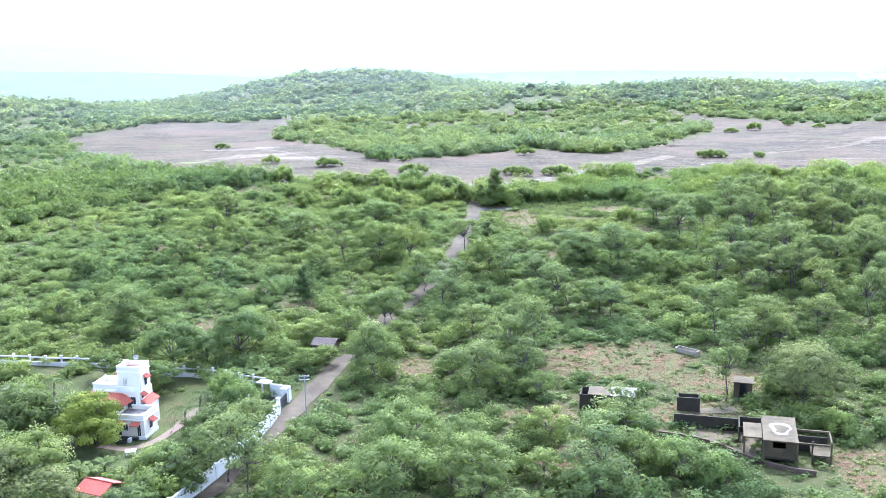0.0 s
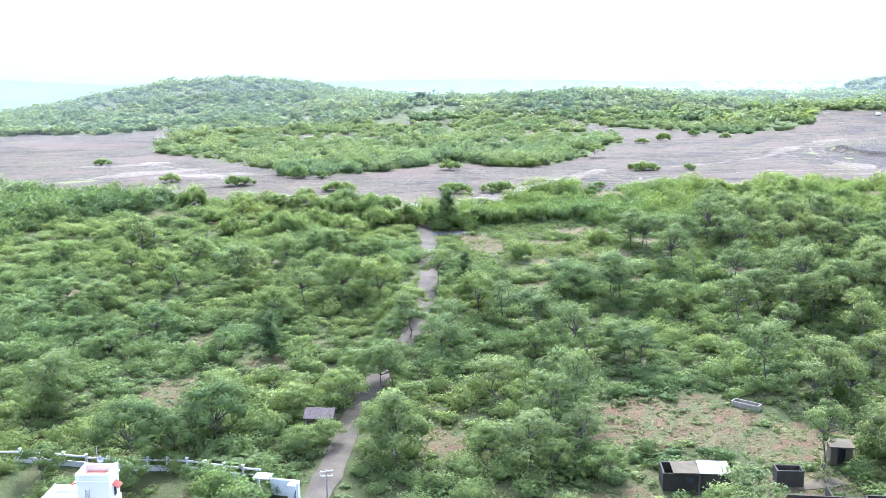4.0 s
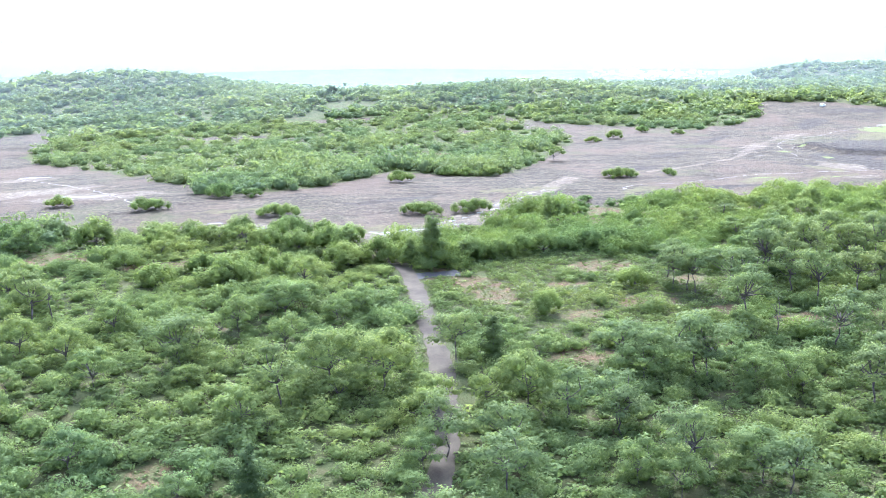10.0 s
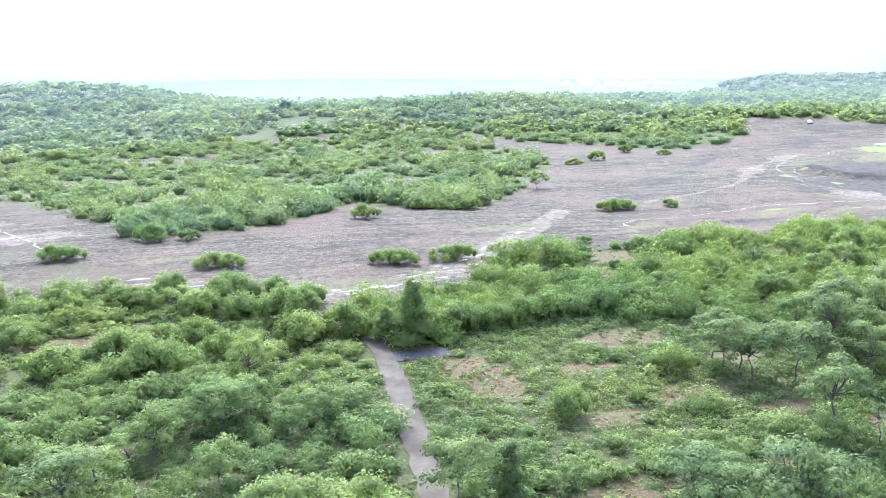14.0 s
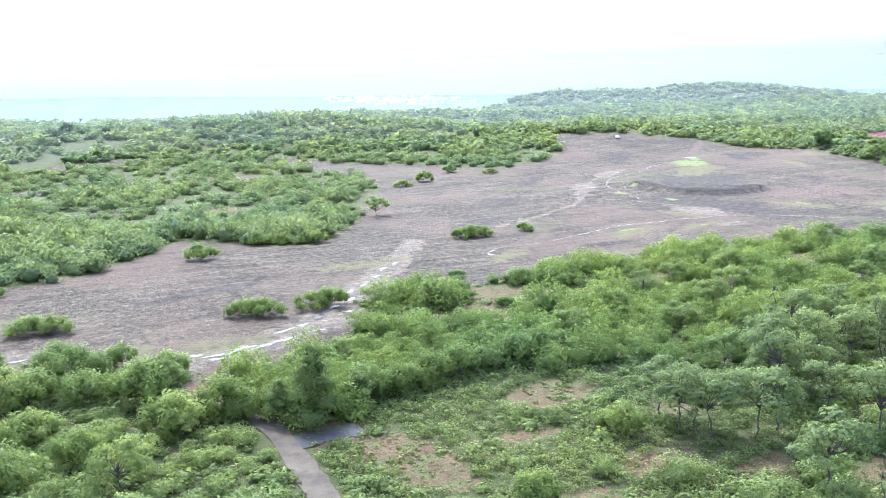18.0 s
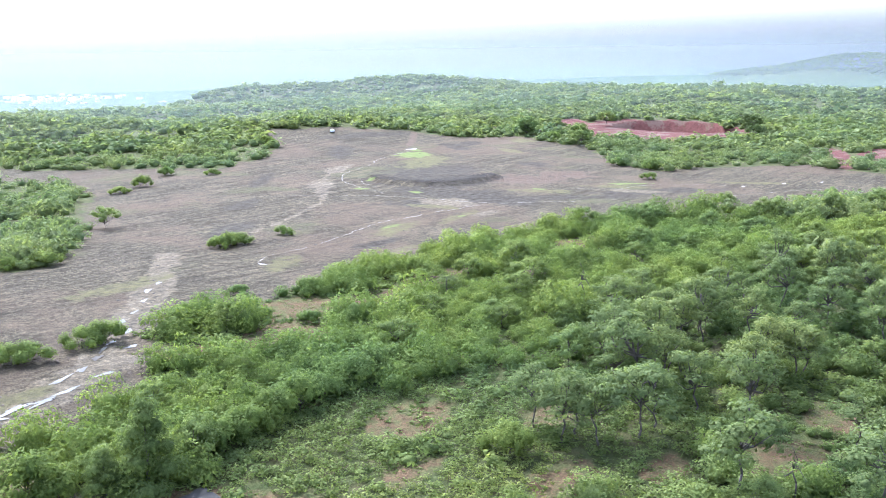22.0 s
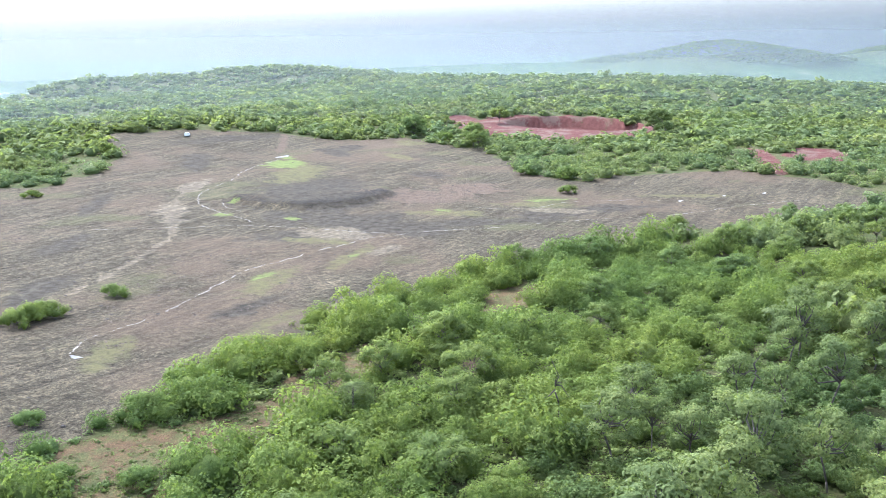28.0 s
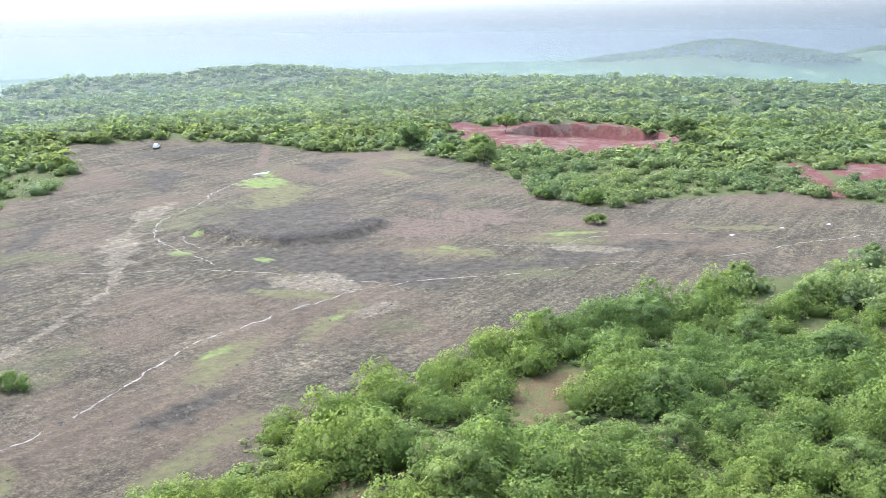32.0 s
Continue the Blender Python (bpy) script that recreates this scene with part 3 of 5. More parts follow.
x, y = sown(-260, 340, 80, 420, 3.7, dice)
dense = (x > 14) & (y > 250) | (x > 60)
keep = (dice.uniform(size=len(x)) < wooded(x, y, dice) * np.where(near_path(x, y) > 165, 0.4 + 1.0 * ripple(x, y, 0.45), np.where(dense, 0.8, 0.95))) & (near_path(x, y) < 190) & in_view(x, y)
nx, ny = x[keep], y[keep]
# in the wood, shade is put into the bushes' leaf colour
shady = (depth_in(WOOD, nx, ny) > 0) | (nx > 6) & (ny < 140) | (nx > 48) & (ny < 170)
thick = ((nx > 14) & (ny > 250) | (nx > 60)) & (ny < 326) & ~shady
close = near_path(nx, ny) < np.where(thick, 165, 108)
scrub("scrub", "dense light green scrub of leafy bushes", NEAR[:5] + DOME[:4], nx[close & ~thick & ~shady], ny[close & ~thick & ~shady], 1.5, 3.4, 0.92, LEAF, dice)
scrub("scrub", "deep green bushes of the wood and ruin, the wood's shade put into their colour", NEAR[5:], nx[close & shady], ny[close & shady], 1.5, 3.4, 0.9, LEAF_DEEP, dice)
scrub("scrub", "closed canopy of rounded bushes beside the rock", DOME, nx[close & thick], ny[close & thick], 2.5, 4.7, 1.12, LEAF_THICK, dice)
west = ~close & (nx < -62) & (ny < 330)
scrub("scrub", "green scrub beyond the road and clearings", MID, nx[~close & ~west], ny[~close & ~west], 2.0, 5.2, 1.15, LEAF_HAZED, dice)
scrub("woodland", "dark green wood west of the scrub", MID, nx[west], ny[west], 2.6, 5.0, 1.25, LEAF_DEEP, dice)
x, y = sown(-480, 900, 200, 1060, 5.6, dice)
keep = (dice.uniform(size=len(x)) < wooded(x, y, dice) * (0.88 + np.where(x > 250, 0.4, 0.8) * ripple(x, y, 0.3))) & (near_path(x, y) >= 190) & (land(x, y) > -20) & in_view(x, y)
mx, my = x[keep], y[keep]
close = near_path(mx, my) < 330
scrub("woodland", "hazy green woodland round the bare plateau", MID, mx[close], my[close], 2.6, 5.4, 0.85, LEAF_HAZED, dice)
remote = near_path(mx, my) > 520
few = dice.uniform(size=len(mx)) < 0.6
scrub("woodland", "hazy woodland behind the bare plateau", FAR, mx[~close & ~remote], my[~close & ~remote], 3.0, 6.2, 0.85, LEAF_HAZED, dice)
scrub("woodland", "distant hazy woodland on the low hills", SPECK, mx[remote & few], my[remote & few], 3.6, 7.2, 0.72, LEAF_HAZED, dice)
x, y = sown(2150, 3500, 0, 1600, 12.5, dice)
keep = land(x, y) > -45
scrub("hill_forest", "far blue-green forest on a long hill", TINY, x[keep], y[keep], 6, 9, 0.7, LEAF_TREE, dice)
x, y = sown(-300, 330, -160, 310, 7.5, dice)
keep = (dice.uniform(size=len(x)) < wooded(x, y, dice)) & ~in_view(x, y)
scrub("scrub", "green scrub on the country round about", FAR, x[keep], y[keep], 2.8, 5.2, 0.8, LEAF, dice)
x, y = sown(-100, 260, 84, 315, 2.6, dice)
keep = (dice.uniform(size=len(x)) < 0.95 * wooded(x, y, dice)) & in_view(x, y) & (near_path(x, y) < np.where(x > 45, 150, 90))
UNDER = [dome_shape(dice, 64, 0.17, 7) for _ in range(6)]
ux, uy = x[keep], y[keep]
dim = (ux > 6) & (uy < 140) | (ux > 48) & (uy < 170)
scrub("undergrowth", "low tangled undergrowth between the bushes", UNDER, ux[~dim], uy[~dim], 1.1, 2.3, 0.72, LEAF, dice)
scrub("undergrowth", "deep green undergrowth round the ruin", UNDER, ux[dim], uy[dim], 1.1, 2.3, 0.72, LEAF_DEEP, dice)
# low herbs in the clearings, the field and along the road
x, y = sown(-95, 130, 85, 320, 1.5, dice)
low = np.clip(sstep(0.75, 1.15, bare_at(x, y)) * 0.5 * (oval(x, y, *FIELD) > 0.9) + 0.05, 0, 1) * (rock_at(x, y) < 1)
low = low * (off_line(ROAD, x, y) > 2.3) * (depth_in(YARD, x, y) < -1)
keep = (dice.uniform(size=len(x)) < low) & in_view(x, y)
TUFT = [shrub_shape(dice, 22, 0.21, 4, False) for _ in range(5)]
scrub("herbs", "low bright green herbs and creepers on the soil", TUFT, x[keep], y[keep], 0.8, 1.9, 0.5, HERB, dice)
x, y = sown(8, 78, 214, 266, 1.25, dice)
keep = (dice.uniform(size=len(x)) < 0.9 * (oval(x, y, *FIELD) < 1) * sstep(0.95, 1.35, bare_at(x, y))) & (off_line(ROAD, x, y) > 2.2)
scrub("creepers", "lush mat of green creepers over the old field", [shrub_shape(dice, 64, 0.125, 6, False) for _ in range(5)], x[keep], y[keep], 0.9, 2.1, 0.6, HERB, dice)
x, y = sown(-95, 130, 85, 320, 0.8, dice)
keep = (dice.uniform(size=len(x)) < 0.9 * sstep(1.2, 0.9, bare_at(x, y)) * (0.55 + 0.55 * ripple(x, y, 3)) * (rock_at(x, y) < 1) * (depth_in(YARD, x, y) < -1)) & in_view(x, y) & (off_line(ROAD, x, y) > 2)
scrub("grass", "thin grass and seedlings on bare red-brown soil", [shrub_shape(dice, 12, 0.3, 3, False) for _ in range(4)], x[keep], y[keep], 0.3, 0.7, 0.5, HERB, dice)

# ---- haze: added see-through sheets behind the plateau that thin with height ----
MIST = (120.0, 250.0)


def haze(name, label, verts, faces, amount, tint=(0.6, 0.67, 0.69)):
    """A see-through sheet standing in for haze. amount(tree, x, y, z sockets) gives how much of the light it scatters.
    """
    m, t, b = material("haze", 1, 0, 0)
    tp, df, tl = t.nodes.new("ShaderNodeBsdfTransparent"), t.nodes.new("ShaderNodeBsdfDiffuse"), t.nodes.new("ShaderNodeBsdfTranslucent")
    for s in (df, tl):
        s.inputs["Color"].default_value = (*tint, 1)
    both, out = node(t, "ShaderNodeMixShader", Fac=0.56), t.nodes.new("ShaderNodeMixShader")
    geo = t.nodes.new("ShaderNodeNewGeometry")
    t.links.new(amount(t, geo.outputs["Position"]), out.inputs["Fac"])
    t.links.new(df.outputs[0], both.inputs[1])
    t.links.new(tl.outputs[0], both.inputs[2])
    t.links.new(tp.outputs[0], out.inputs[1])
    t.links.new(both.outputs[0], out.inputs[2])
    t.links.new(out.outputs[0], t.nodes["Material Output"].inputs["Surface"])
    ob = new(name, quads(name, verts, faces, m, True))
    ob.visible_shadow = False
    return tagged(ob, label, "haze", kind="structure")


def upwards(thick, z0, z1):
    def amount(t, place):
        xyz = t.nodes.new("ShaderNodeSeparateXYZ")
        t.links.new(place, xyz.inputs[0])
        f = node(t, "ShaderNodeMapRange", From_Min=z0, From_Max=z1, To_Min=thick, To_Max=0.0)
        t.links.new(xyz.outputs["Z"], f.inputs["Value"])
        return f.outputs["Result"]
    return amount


turn = np.linspace(0, 2 * np.pi, 97)


def ring_at(radius, z):
    return np.c_[MIST[0] + radius * np.cos(turn), MIST[1] + 0.86 * radius * np.sin(turn), np.full(97, float(z))]


# upright rings added one behind another, to pale the distance as haze would
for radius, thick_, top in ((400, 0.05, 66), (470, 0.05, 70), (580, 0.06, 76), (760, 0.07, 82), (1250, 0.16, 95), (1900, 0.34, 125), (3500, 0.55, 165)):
    haze("haze_sheet", "pale see-through sheet that stands in for haze over the distant country", np.concatenate([ring_at(radius, -110), ring_at(radius, top)]), grid_faces(97, 2), upwards(thick_, 25.0, top), (0.36, 0.4, 0.42) if radius < 1000 else (0.285, 0.302, 0.318))

# ---- road, streams and pools ----


def ribbon(line, half, lift, name, mat, wob=0.0, step=2.0, seed=3, wander=0.0, broken=0.0):
    """A strip that lies on the ground along a line, with gaps where it is broken."""
    rng = np.random.default_rng(seed)
    pts = np.array(line, float)
    d = np.r_[0, np.cumsum(np.hypot(*np.diff(pts, axis=0).T))]
    s = np.arange(0, d[-1], step)
    fine = np.linspace(0, d[-1], len(pts) * 6)
    cx, cy = np.interp(fine, d, pts[:, 0]), np.interp(fine, d, pts[:, 1])
    for _ in range(4):
        cx[1:-1], cy[1:-1] = (cx[:-2] + 2 * cx[1:-1] + cx[2:]) / 4, (cy[:-2] + 2 * cy[1:-1] + cy[2:]) / 4
    x, y = np.interp(s, fine, cx), np.interp(s, fine, cy)
    x, y = x + wander * ripple(x, y, 4), y + wander * ripple(y, x, 4)
    tx, ty = np.gradient(x), np.gradient(y)
    n = np.hypot(tx, ty)
    tx, ty = tx / n, ty / n
    across = np.linspace(-1, 1, 5)
    jit = np.clip(1 + wob * rng.normal(size=(len(s), 1)) + wob * ripple(x, y, 3)[:, None] + 0.3 * wob * rng.normal(size=(len(s), 5)), 0.04, 1.7)
    vx, vy = x[:, None] - ty[:, None] * across * half * jit, y[:, None] + tx[:, None] * across * half * jit
    vz = land(vx, vy) + lift
    gap = np.convolve(rng.normal(size=len(s) + 6), np.ones(7) / 7 ** 0.5, "valid")[:-1]
    faces = grid_faces(5, len(s))[np.repeat(gap > 2.2 * broken - 1.6 if broken else gap > -99, 4)]
    return quads(name, np.stack([vx, vy, vz], -1).reshape(-1, 3), faces, mat, True)


ASPHALT, at_, ab = material("old_asphalt", 0.95, 0, 0.08)
wear = ramp(at_, noise_at(at_, 0.22, 6, 0.65), (0.34, (0.036, 0.03, 0.022)), (0.52, (0.08, 0.067, 0.046)), (0.7, (0.13, 0.107, 0.072)))
at_.links.new(mix(at_, 0.35, wear, ramp(at_, noise_at(at_, 7, 4), (0.35, (0.038, 0.031, 0.023)), (0.7, (0.1, 0.078, 0.052)))), ab.inputs["Base Color"])
bumped(at_, ab, noise_at(at_, 12, 4), 0.4, 0.03)
TAR = plain("dark_asphalt", (0.04, 0.037, 0.033), 0.9, var=0.3, scale=0.8, bump=0.3)
tagged(new("road", ribbon(ROAD, 1.6, 0.12, "road", ASPHALT, 0.1)), "narrow worn grey asphalt lane with ragged edges", "road", kind="structure")
tagged(new("road", ribbon([(10.5, 255.2), (15.2, 255.8), (21.3, 255)], 1.9, 0.11, "road", TAR, 0.06, 1.0)), "short dark asphalt turning off the lane", "road", kind="structure")
STREAMS = [  # line, half width
    ([(93.7, 331.7), (99.1, 336.1), (111, 336), (124, 338.7), (131, 341), (140.5, 344), (148.7, 346.2), (156.6, 344.7), (167.5, 344.9), (174.4, 342.9), (181.4, 343.1), (190, 338.9), (197, 335.7),
      (208.5, 322.1), (217.3, 316.3), (234.9, 301), (246.4, 287.5), (266, 277.2), (285.6, 262.9)], 0.34),
    ([(160.6, 410.1), (172.6, 391.8), (181.6, 380.8), (186.2, 370), (188, 355.9), (192.4, 339.2)], 0.3),
    ([(286, 447.9), (253.6, 440), (234.8, 428.7), (217.5, 423.7), (207.9, 417.3), (199.3, 407.9), (194.8, 398.8), (191.9, 389.3), (187.3, 378.6)], 0.34),
    ([(231.3, 338.7), (232.8, 329.7), (238.6, 324.1), (249.5, 320.3), (258.5, 309.8), (265.4, 298.4)], 0.3),
    ([(205, 405), (200, 399), (197, 391)], 0.3),
    ([(-79.2, 424.7), (-59.4, 388.7), (-46.1, 359), (-38.8, 337.3)], 0.5)]
for k, (line, half) in enumerate(STREAMS):
    tagged(new("water", ribbon(line, 0.35 * half, 0.05, "water", STREAM, 0.9, 0.6, k, 0.55, 0.28)), "thin shallow stream of rainwater running over bare rock", "water", kind="structure")
POOLS = [(285.6, 448.9, 3.4, 1.4), (280.6, 284.3, 1.0, 0.45), (290.4, 275.2, 1.2, 0.45), (266.8, 292.9, 1.2, 0.5), (93.7, 330.3, 0.5, 1.1), (13.5, 289.8, 1.8, 0.4), (-12.4, 301.7, 1.4, 0.35), (-52.3, 361.4, 5, 1.2), (-59.4, 364.7, 3, 0.8), (-74.2, 424.7, 5, 1.2), (-22.4, 309.5, 2, 0.5), (32.9, 294, 1.6, 0.4), (42.1, 301.3, 1.2, 0.5)]
POOLS = [(*p, 0.0) for p in POOLS]
wash = np.random.default_rng(17)
for (ax, ay), (bx, by) in zip(WASH[1:7], WASH[2:8]):
    for f in (0.15, 0.45, 0.75):
        across = wash.normal() * 0.9
        turn_ = math.atan2(by - ay, bx - ax)
        POOLS.append((ax + (bx - ax) * f - math.sin(turn_) * across, ay + (by - ay) * f + math.cos(turn_) * across, wash.uniform(0.7, 2.4), wash.uniform(0.25, 0.7), math.degrees(turn_) + wash.normal() * 12))
for k, (cx, cy, rx, ry, turned) in enumerate(POOLS):
    a = np.linspace(0, 2 * np.pi, 25)
    rr = np.linspace(0.02, 1, 4)[:, None] * (1 + 0.25 * np.sin(3 * a + k) + 0.15 * np.sin(7 * a + 2 * k))
    c_, s_ = math.cos(radians(turned)), math.sin(radians(turned))
    vx, vy = cx + rr * (rx * np.cos(a) * c_ - ry * np.sin(a) * s_), cy + rr * (rx * np.cos(a) * s_ + ry * np.sin(a) * c_)
    vz = np.maximum(float(land(cx, cy)) + 0.06, land(vx, vy) + 0.03)
    tagged(new("water", quads("water", np.stack([vx, vy, vz], -1).reshape(-1, 3), grid_faces(25, 4), WATER, True)),
           "still rain pool lying in a hollow of the rock", "water", kind="structure")

# ---- small builders ----


def part(name, bm, mat, parent=None, label="", smooth=False):
    me = bpy.data.meshes.new(name)
    bm.normal_update()
    bm.to_mesh(me)
    bm.free()
    me.materials.append(mat)
    for p in me.polygons:
        p.use_smooth = smooth
    ob = new(name, me)
    if parent:
        ob.parent = parent
    return tagged(ob, label)


def root(name, m, label, category, group=""):
    ob = new(name)
    ob.matrix_world = m
    return tagged(ob, label, category, group)


def box(bm, x0, x1, y0, y1, z0, z1, bevel=0.0):
    made = bmesh.ops.create_cube(bm, size=1.0, matrix=Matrix.LocRotScale(((x0 + x1) / 2, (y0 + y1) / 2, (z0 + z1) / 2), None, (x1 - x0, y1 - y0, z1 - z0)))
    if bevel:
        bmesh.ops.bevel(bm, geom=list({e for v in made["verts"] for e in v.link_edges}), offset=bevel, segments=1, affect="EDGES")
    return bm


def boxes(*rows, bevel=0.0):
    bm = bmesh.new()
    for r in rows:
        box(bm, *r, bevel=bevel)
    return bm


def rod(bm, a, b, r0, r1=None, n=6):
    """A tapered round bar from a to b."""
    a, b = Vector(a), Vector(b)
    turn = (b - a).to_track_quat("Z", "Y").to_matrix().to_4x4()
    m = Matrix.Translation((a + b) / 2) @ turn
    bmesh.ops.create_cone(bm, cap_ends=True, segments=n, radius1=r0, radius2=r0 if r1 is None else r1, depth=(b - a).length, matrix=m)
    return bm


def slab(bm, corners, thick):
    """A flat plate through four corners, thick downwards."""
    top = [bm.verts.new(c) for c in corners]
    low = [bm.verts.new(Vector(c) - Vector((0, 0, thick))) for c in corners]
    bm.faces.new(top)
    bm.faces.new(low[::-1])
    n = len(top)
    for i in range(n):
        bm.faces.new((top[i], low[i], low[(i + 1) % n], top[(i + 1) % n]))
    return bm


WHITE = plain("white_paint", (0.66, 0.65, 0.6), 0.75, var=0.14, scale=0.7)
OFFWHITE = plain("weathered_white", (0.45, 0.43, 0.38), 0.8, var=0.2, scale=0.8)
TILE = plain("red_roof_paint", (0.36, 0.1, 0.06), 0.6, var=0.2, scale=2)
TIN = plain("red_tin", (0.27, 0.045, 0.024), 0.5, var=0.18, scale=1)
# near-black: the dark inside of an opening, put on plates as colour
DARK_HOLE = plain("dark_opening", (0.03, 0.03, 0.032), 0.5, var=0.3)
BLACK = plain("black_iron", (0.025, 0.025, 0.025), 0.5, var=0.2)
GREY = plain("steel_grey", (0.3, 0.3, 0.3), 0.45, 0.6, var=0.15)
CONCRETE = plain("stained_concrete", (0.07, 0.054, 0.027), 0.92, var=0.6, scale=0.5, bump=0.4)
SOOT = plain("mouldy_concrete", (0.034, 0.028, 0.017), 0.92, var=0.5, scale=0.7, bump=0.4)
LATERITE = plain("laterite_block", (0.085, 0.058, 0.04), 0.95, var=0.4, scale=1.2, bump=0.5)
RUST = plain("brown_sheet", (0.055, 0.04, 0.032), 0.8, var=0.35, scale=1.2)
PALE = plain("lime_stain", (0.17, 0.155, 0.13), 0.9, var=0.55, scale=1.1)
PAVING = plain("paving", (0.13, 0.09, 0.062), 0.85, var=0.2, scale=1.5)
GLASS, gl_t, gl_b = material("dark_glass", 0.08, 0, 0.5)
gl_t.links.new(ramp(gl_t, noise_at(gl_t, 0.8), (0.3, (0.02, 0.025, 0.03)), (0.7, (0.05, 0.06, 0.065))), gl_b.inputs["Base Color"])

# ---- trees ----


def limb(bm, a, b, r0, r1, rng, bend=0.15, n=6, steps=3):
    a, b = Vector(a), Vector(b)
    p, prev = a, a
    for k in range(1, steps + 1):
        q = a.lerp(b, k / steps)
        if k < steps:
            q += Vector(rng.normal(size=3)) * (b - a).length * bend / steps
        rod(bm, prev, q, r0 + (r1 - r0) * (k - 1) / steps, r0 + (r1 - r0) * k / steps, n)
        prev = q


def tree(kind, seed, at, label, group):
    """A tree at a place: trunk with limbs, and a crown of many leaf clumps."""
    rng = np.random.default_rng(seed)
    h, wide, n, size, mat = {"open": (9.0, 4.1, 1900, 0.2, LEAF_TREE), "tall": (10.0, 3.6, 1800, 0.2, LEAF_TREE), "round": (6.5, 3.8, 1700, 0.18, LEAF), "garden": (6.5, 3.8, 1900, 0.18, LEAF_DEEP),
                             "cone": (7.6, 3.2, 1600, 0.2, LEAF_DARK), "veiled": (11.0, 5.6, 6500, 0.17, LEAF_DEEP), "big": (9.5, 5.2, 3600, 0.19, LEAF), "shade": (9.5, 5.4, 4200, 0.19, LEAF_DEEP),
                             "lime": (5.8, 3.7, 4600, 0.16, LEAF_LIME), "dark": (6.5, 3.6, 1700, 0.22, LEAF_DARK), "grey": (8.0, 5.0, 3000, 0.2, LEAF_GREY), "wide": (9.5, 7.4, 9000, 0.17, LEAF_GREY),
                             "pit": (11.0, 7.0, 3000, 0.26, LEAF_DARK), "bare": (8.0, 1.6, 60, 0.2, LEAF_TREE), "bush": (3.3, 3.9, 2600, 0.15, LEAF_THICK), "vine": (4.6, 3.6, 2000, 0.18, LEAF_THICK)}[kind]
    ob = root("bush" if kind in ("bush", "vine") else "tree", pose(at[0], at[1], ground(*at) - 0.1, 0, 0, rng.uniform(0, 360)), label, "bush" if kind in ("bush", "vine") else "tree", group)
    bm = bmesh.new()
    fork = h * {"cone": 0.12, "veiled": 0.15, "bush": 0.15, "vine": 0.15, "round": 0.22, "garden": 0.22, "dark": 0.22, "lime": 0.12, "big": 0.25, "shade": 0.2, "wide": 0.2, "bare": 0.45}.get(kind, 0.38)
    lean = Vector((rng.normal() * 0.3, rng.normal() * 0.3, fork))
    limb(bm, (0, 0, 0), lean, 0.013 * h, 0.01 * h, rng)
    lobes = []
    if kind == "cone":
        limb(bm, lean, (0, 0, h * 0.9), 0.016 * h, 0.03, rng, 0.05)
        for k in range(9):
            f = k / 8
            r, a = wide * (1 - 0.55 * f) * 0.62, k * 2.4
            lobes.append((0.45 * r * math.cos(a), 0.45 * r * math.sin(a), h * (0.2 + 0.72 * f), r, h * 0.16))
    elif kind == "veiled":
        limb(bm, lean, (0, 0, h * 0.85), 0.016 * h, 0.04, rng, 0.05)
        for k in range(16):
            f, a = k / 15, k * 2.4
            r = wide * (0.46 - 0.26 * f)
            lobes.append((0.5 * wide * (1 - 0.85 * f) * math.cos(a), 0.5 * wide * (1 - 0.85 * f) * math.sin(a), h * (0.14 + 0.74 * f), r, h * 0.14))
    elif kind in ("bush", "vine"):
        for k in range(11):
            a, d = k * 2.4 + rng.uniform(-0.4, 0.4), wide * math.sqrt(k / 11) * rng.uniform(0.6, 0.95)
            r = wide * rng.uniform(0.24, 0.38)
            top = Vector((d * math.cos(a), d * math.sin(a), h * (0.12 + 0.52 * (1 - (d / wide) ** 2) * rng.uniform(0.7, 1.15))))
            limb(bm, lean, top, 0.012 * h, 0.02, rng, n=4, steps=2)
            lobes.append((*top, r, h * rng.uniform(0.3, 0.44)))
    else:
        count = {"open": 13, "tall": 14, "big": 15, "shade": 17, "grey": 14, "wide": 20, "bare": 7}.get(kind, 11)
        for k in range(count):
            a = 2.4 * k + rng.uniform(-0.4, 0.4)
            d = wide * math.sqrt((k + 0.4) / count) * rng.uniform(0.75, 0.95)
            top = Vector((d * math.cos(a), d * math.sin(a), h * (0.92 - 0.3 * (d / wide) ** 2 - 0.34 * rng.uniform())))
            if kind in ("round", "garden", "dark", "lime", "big", "shade", "grey", "wide", "pit"):
                e = math.asin((k + 0.6) / count * 0.95)
                d = 0.72 * wide * math.cos(e) * rng.uniform(0.85, 1.15)
                top = Vector((d * math.cos(a), d * math.sin(a), h * (0.42 + 0.42 * math.sin(e) * rng.uniform(0.85, 1.1))))
            fork_at = lean + Vector((0, 0, rng.uniform(0, 0.12) * h))
            limb(bm, fork_at, top, 0.011 * h, 0.025, rng, 0.25, 4, 2)
            r = wide * rng.uniform(0.3, 0.44)
            lobes.append((*top, r, r * rng.uniform(0.55, 0.85)))
    part("trunk", bm, BARK, ob, smooth=True)
    pieces = [leaves(rng, lobes, n, size, 0.1 if kind == "veiled" else 0.55, 0.55)]
    if kind != "bare":
        pieces.append(core(lobes, 0.36 if kind in ("open", "tall", "wide", "grey") else 0.52, 6, 3))
    v, f, soft = joined(*pieces)
    crown = new("crown", quads("crown", v, f, mat, True, soft))
    crown.parent = ob
    return ob


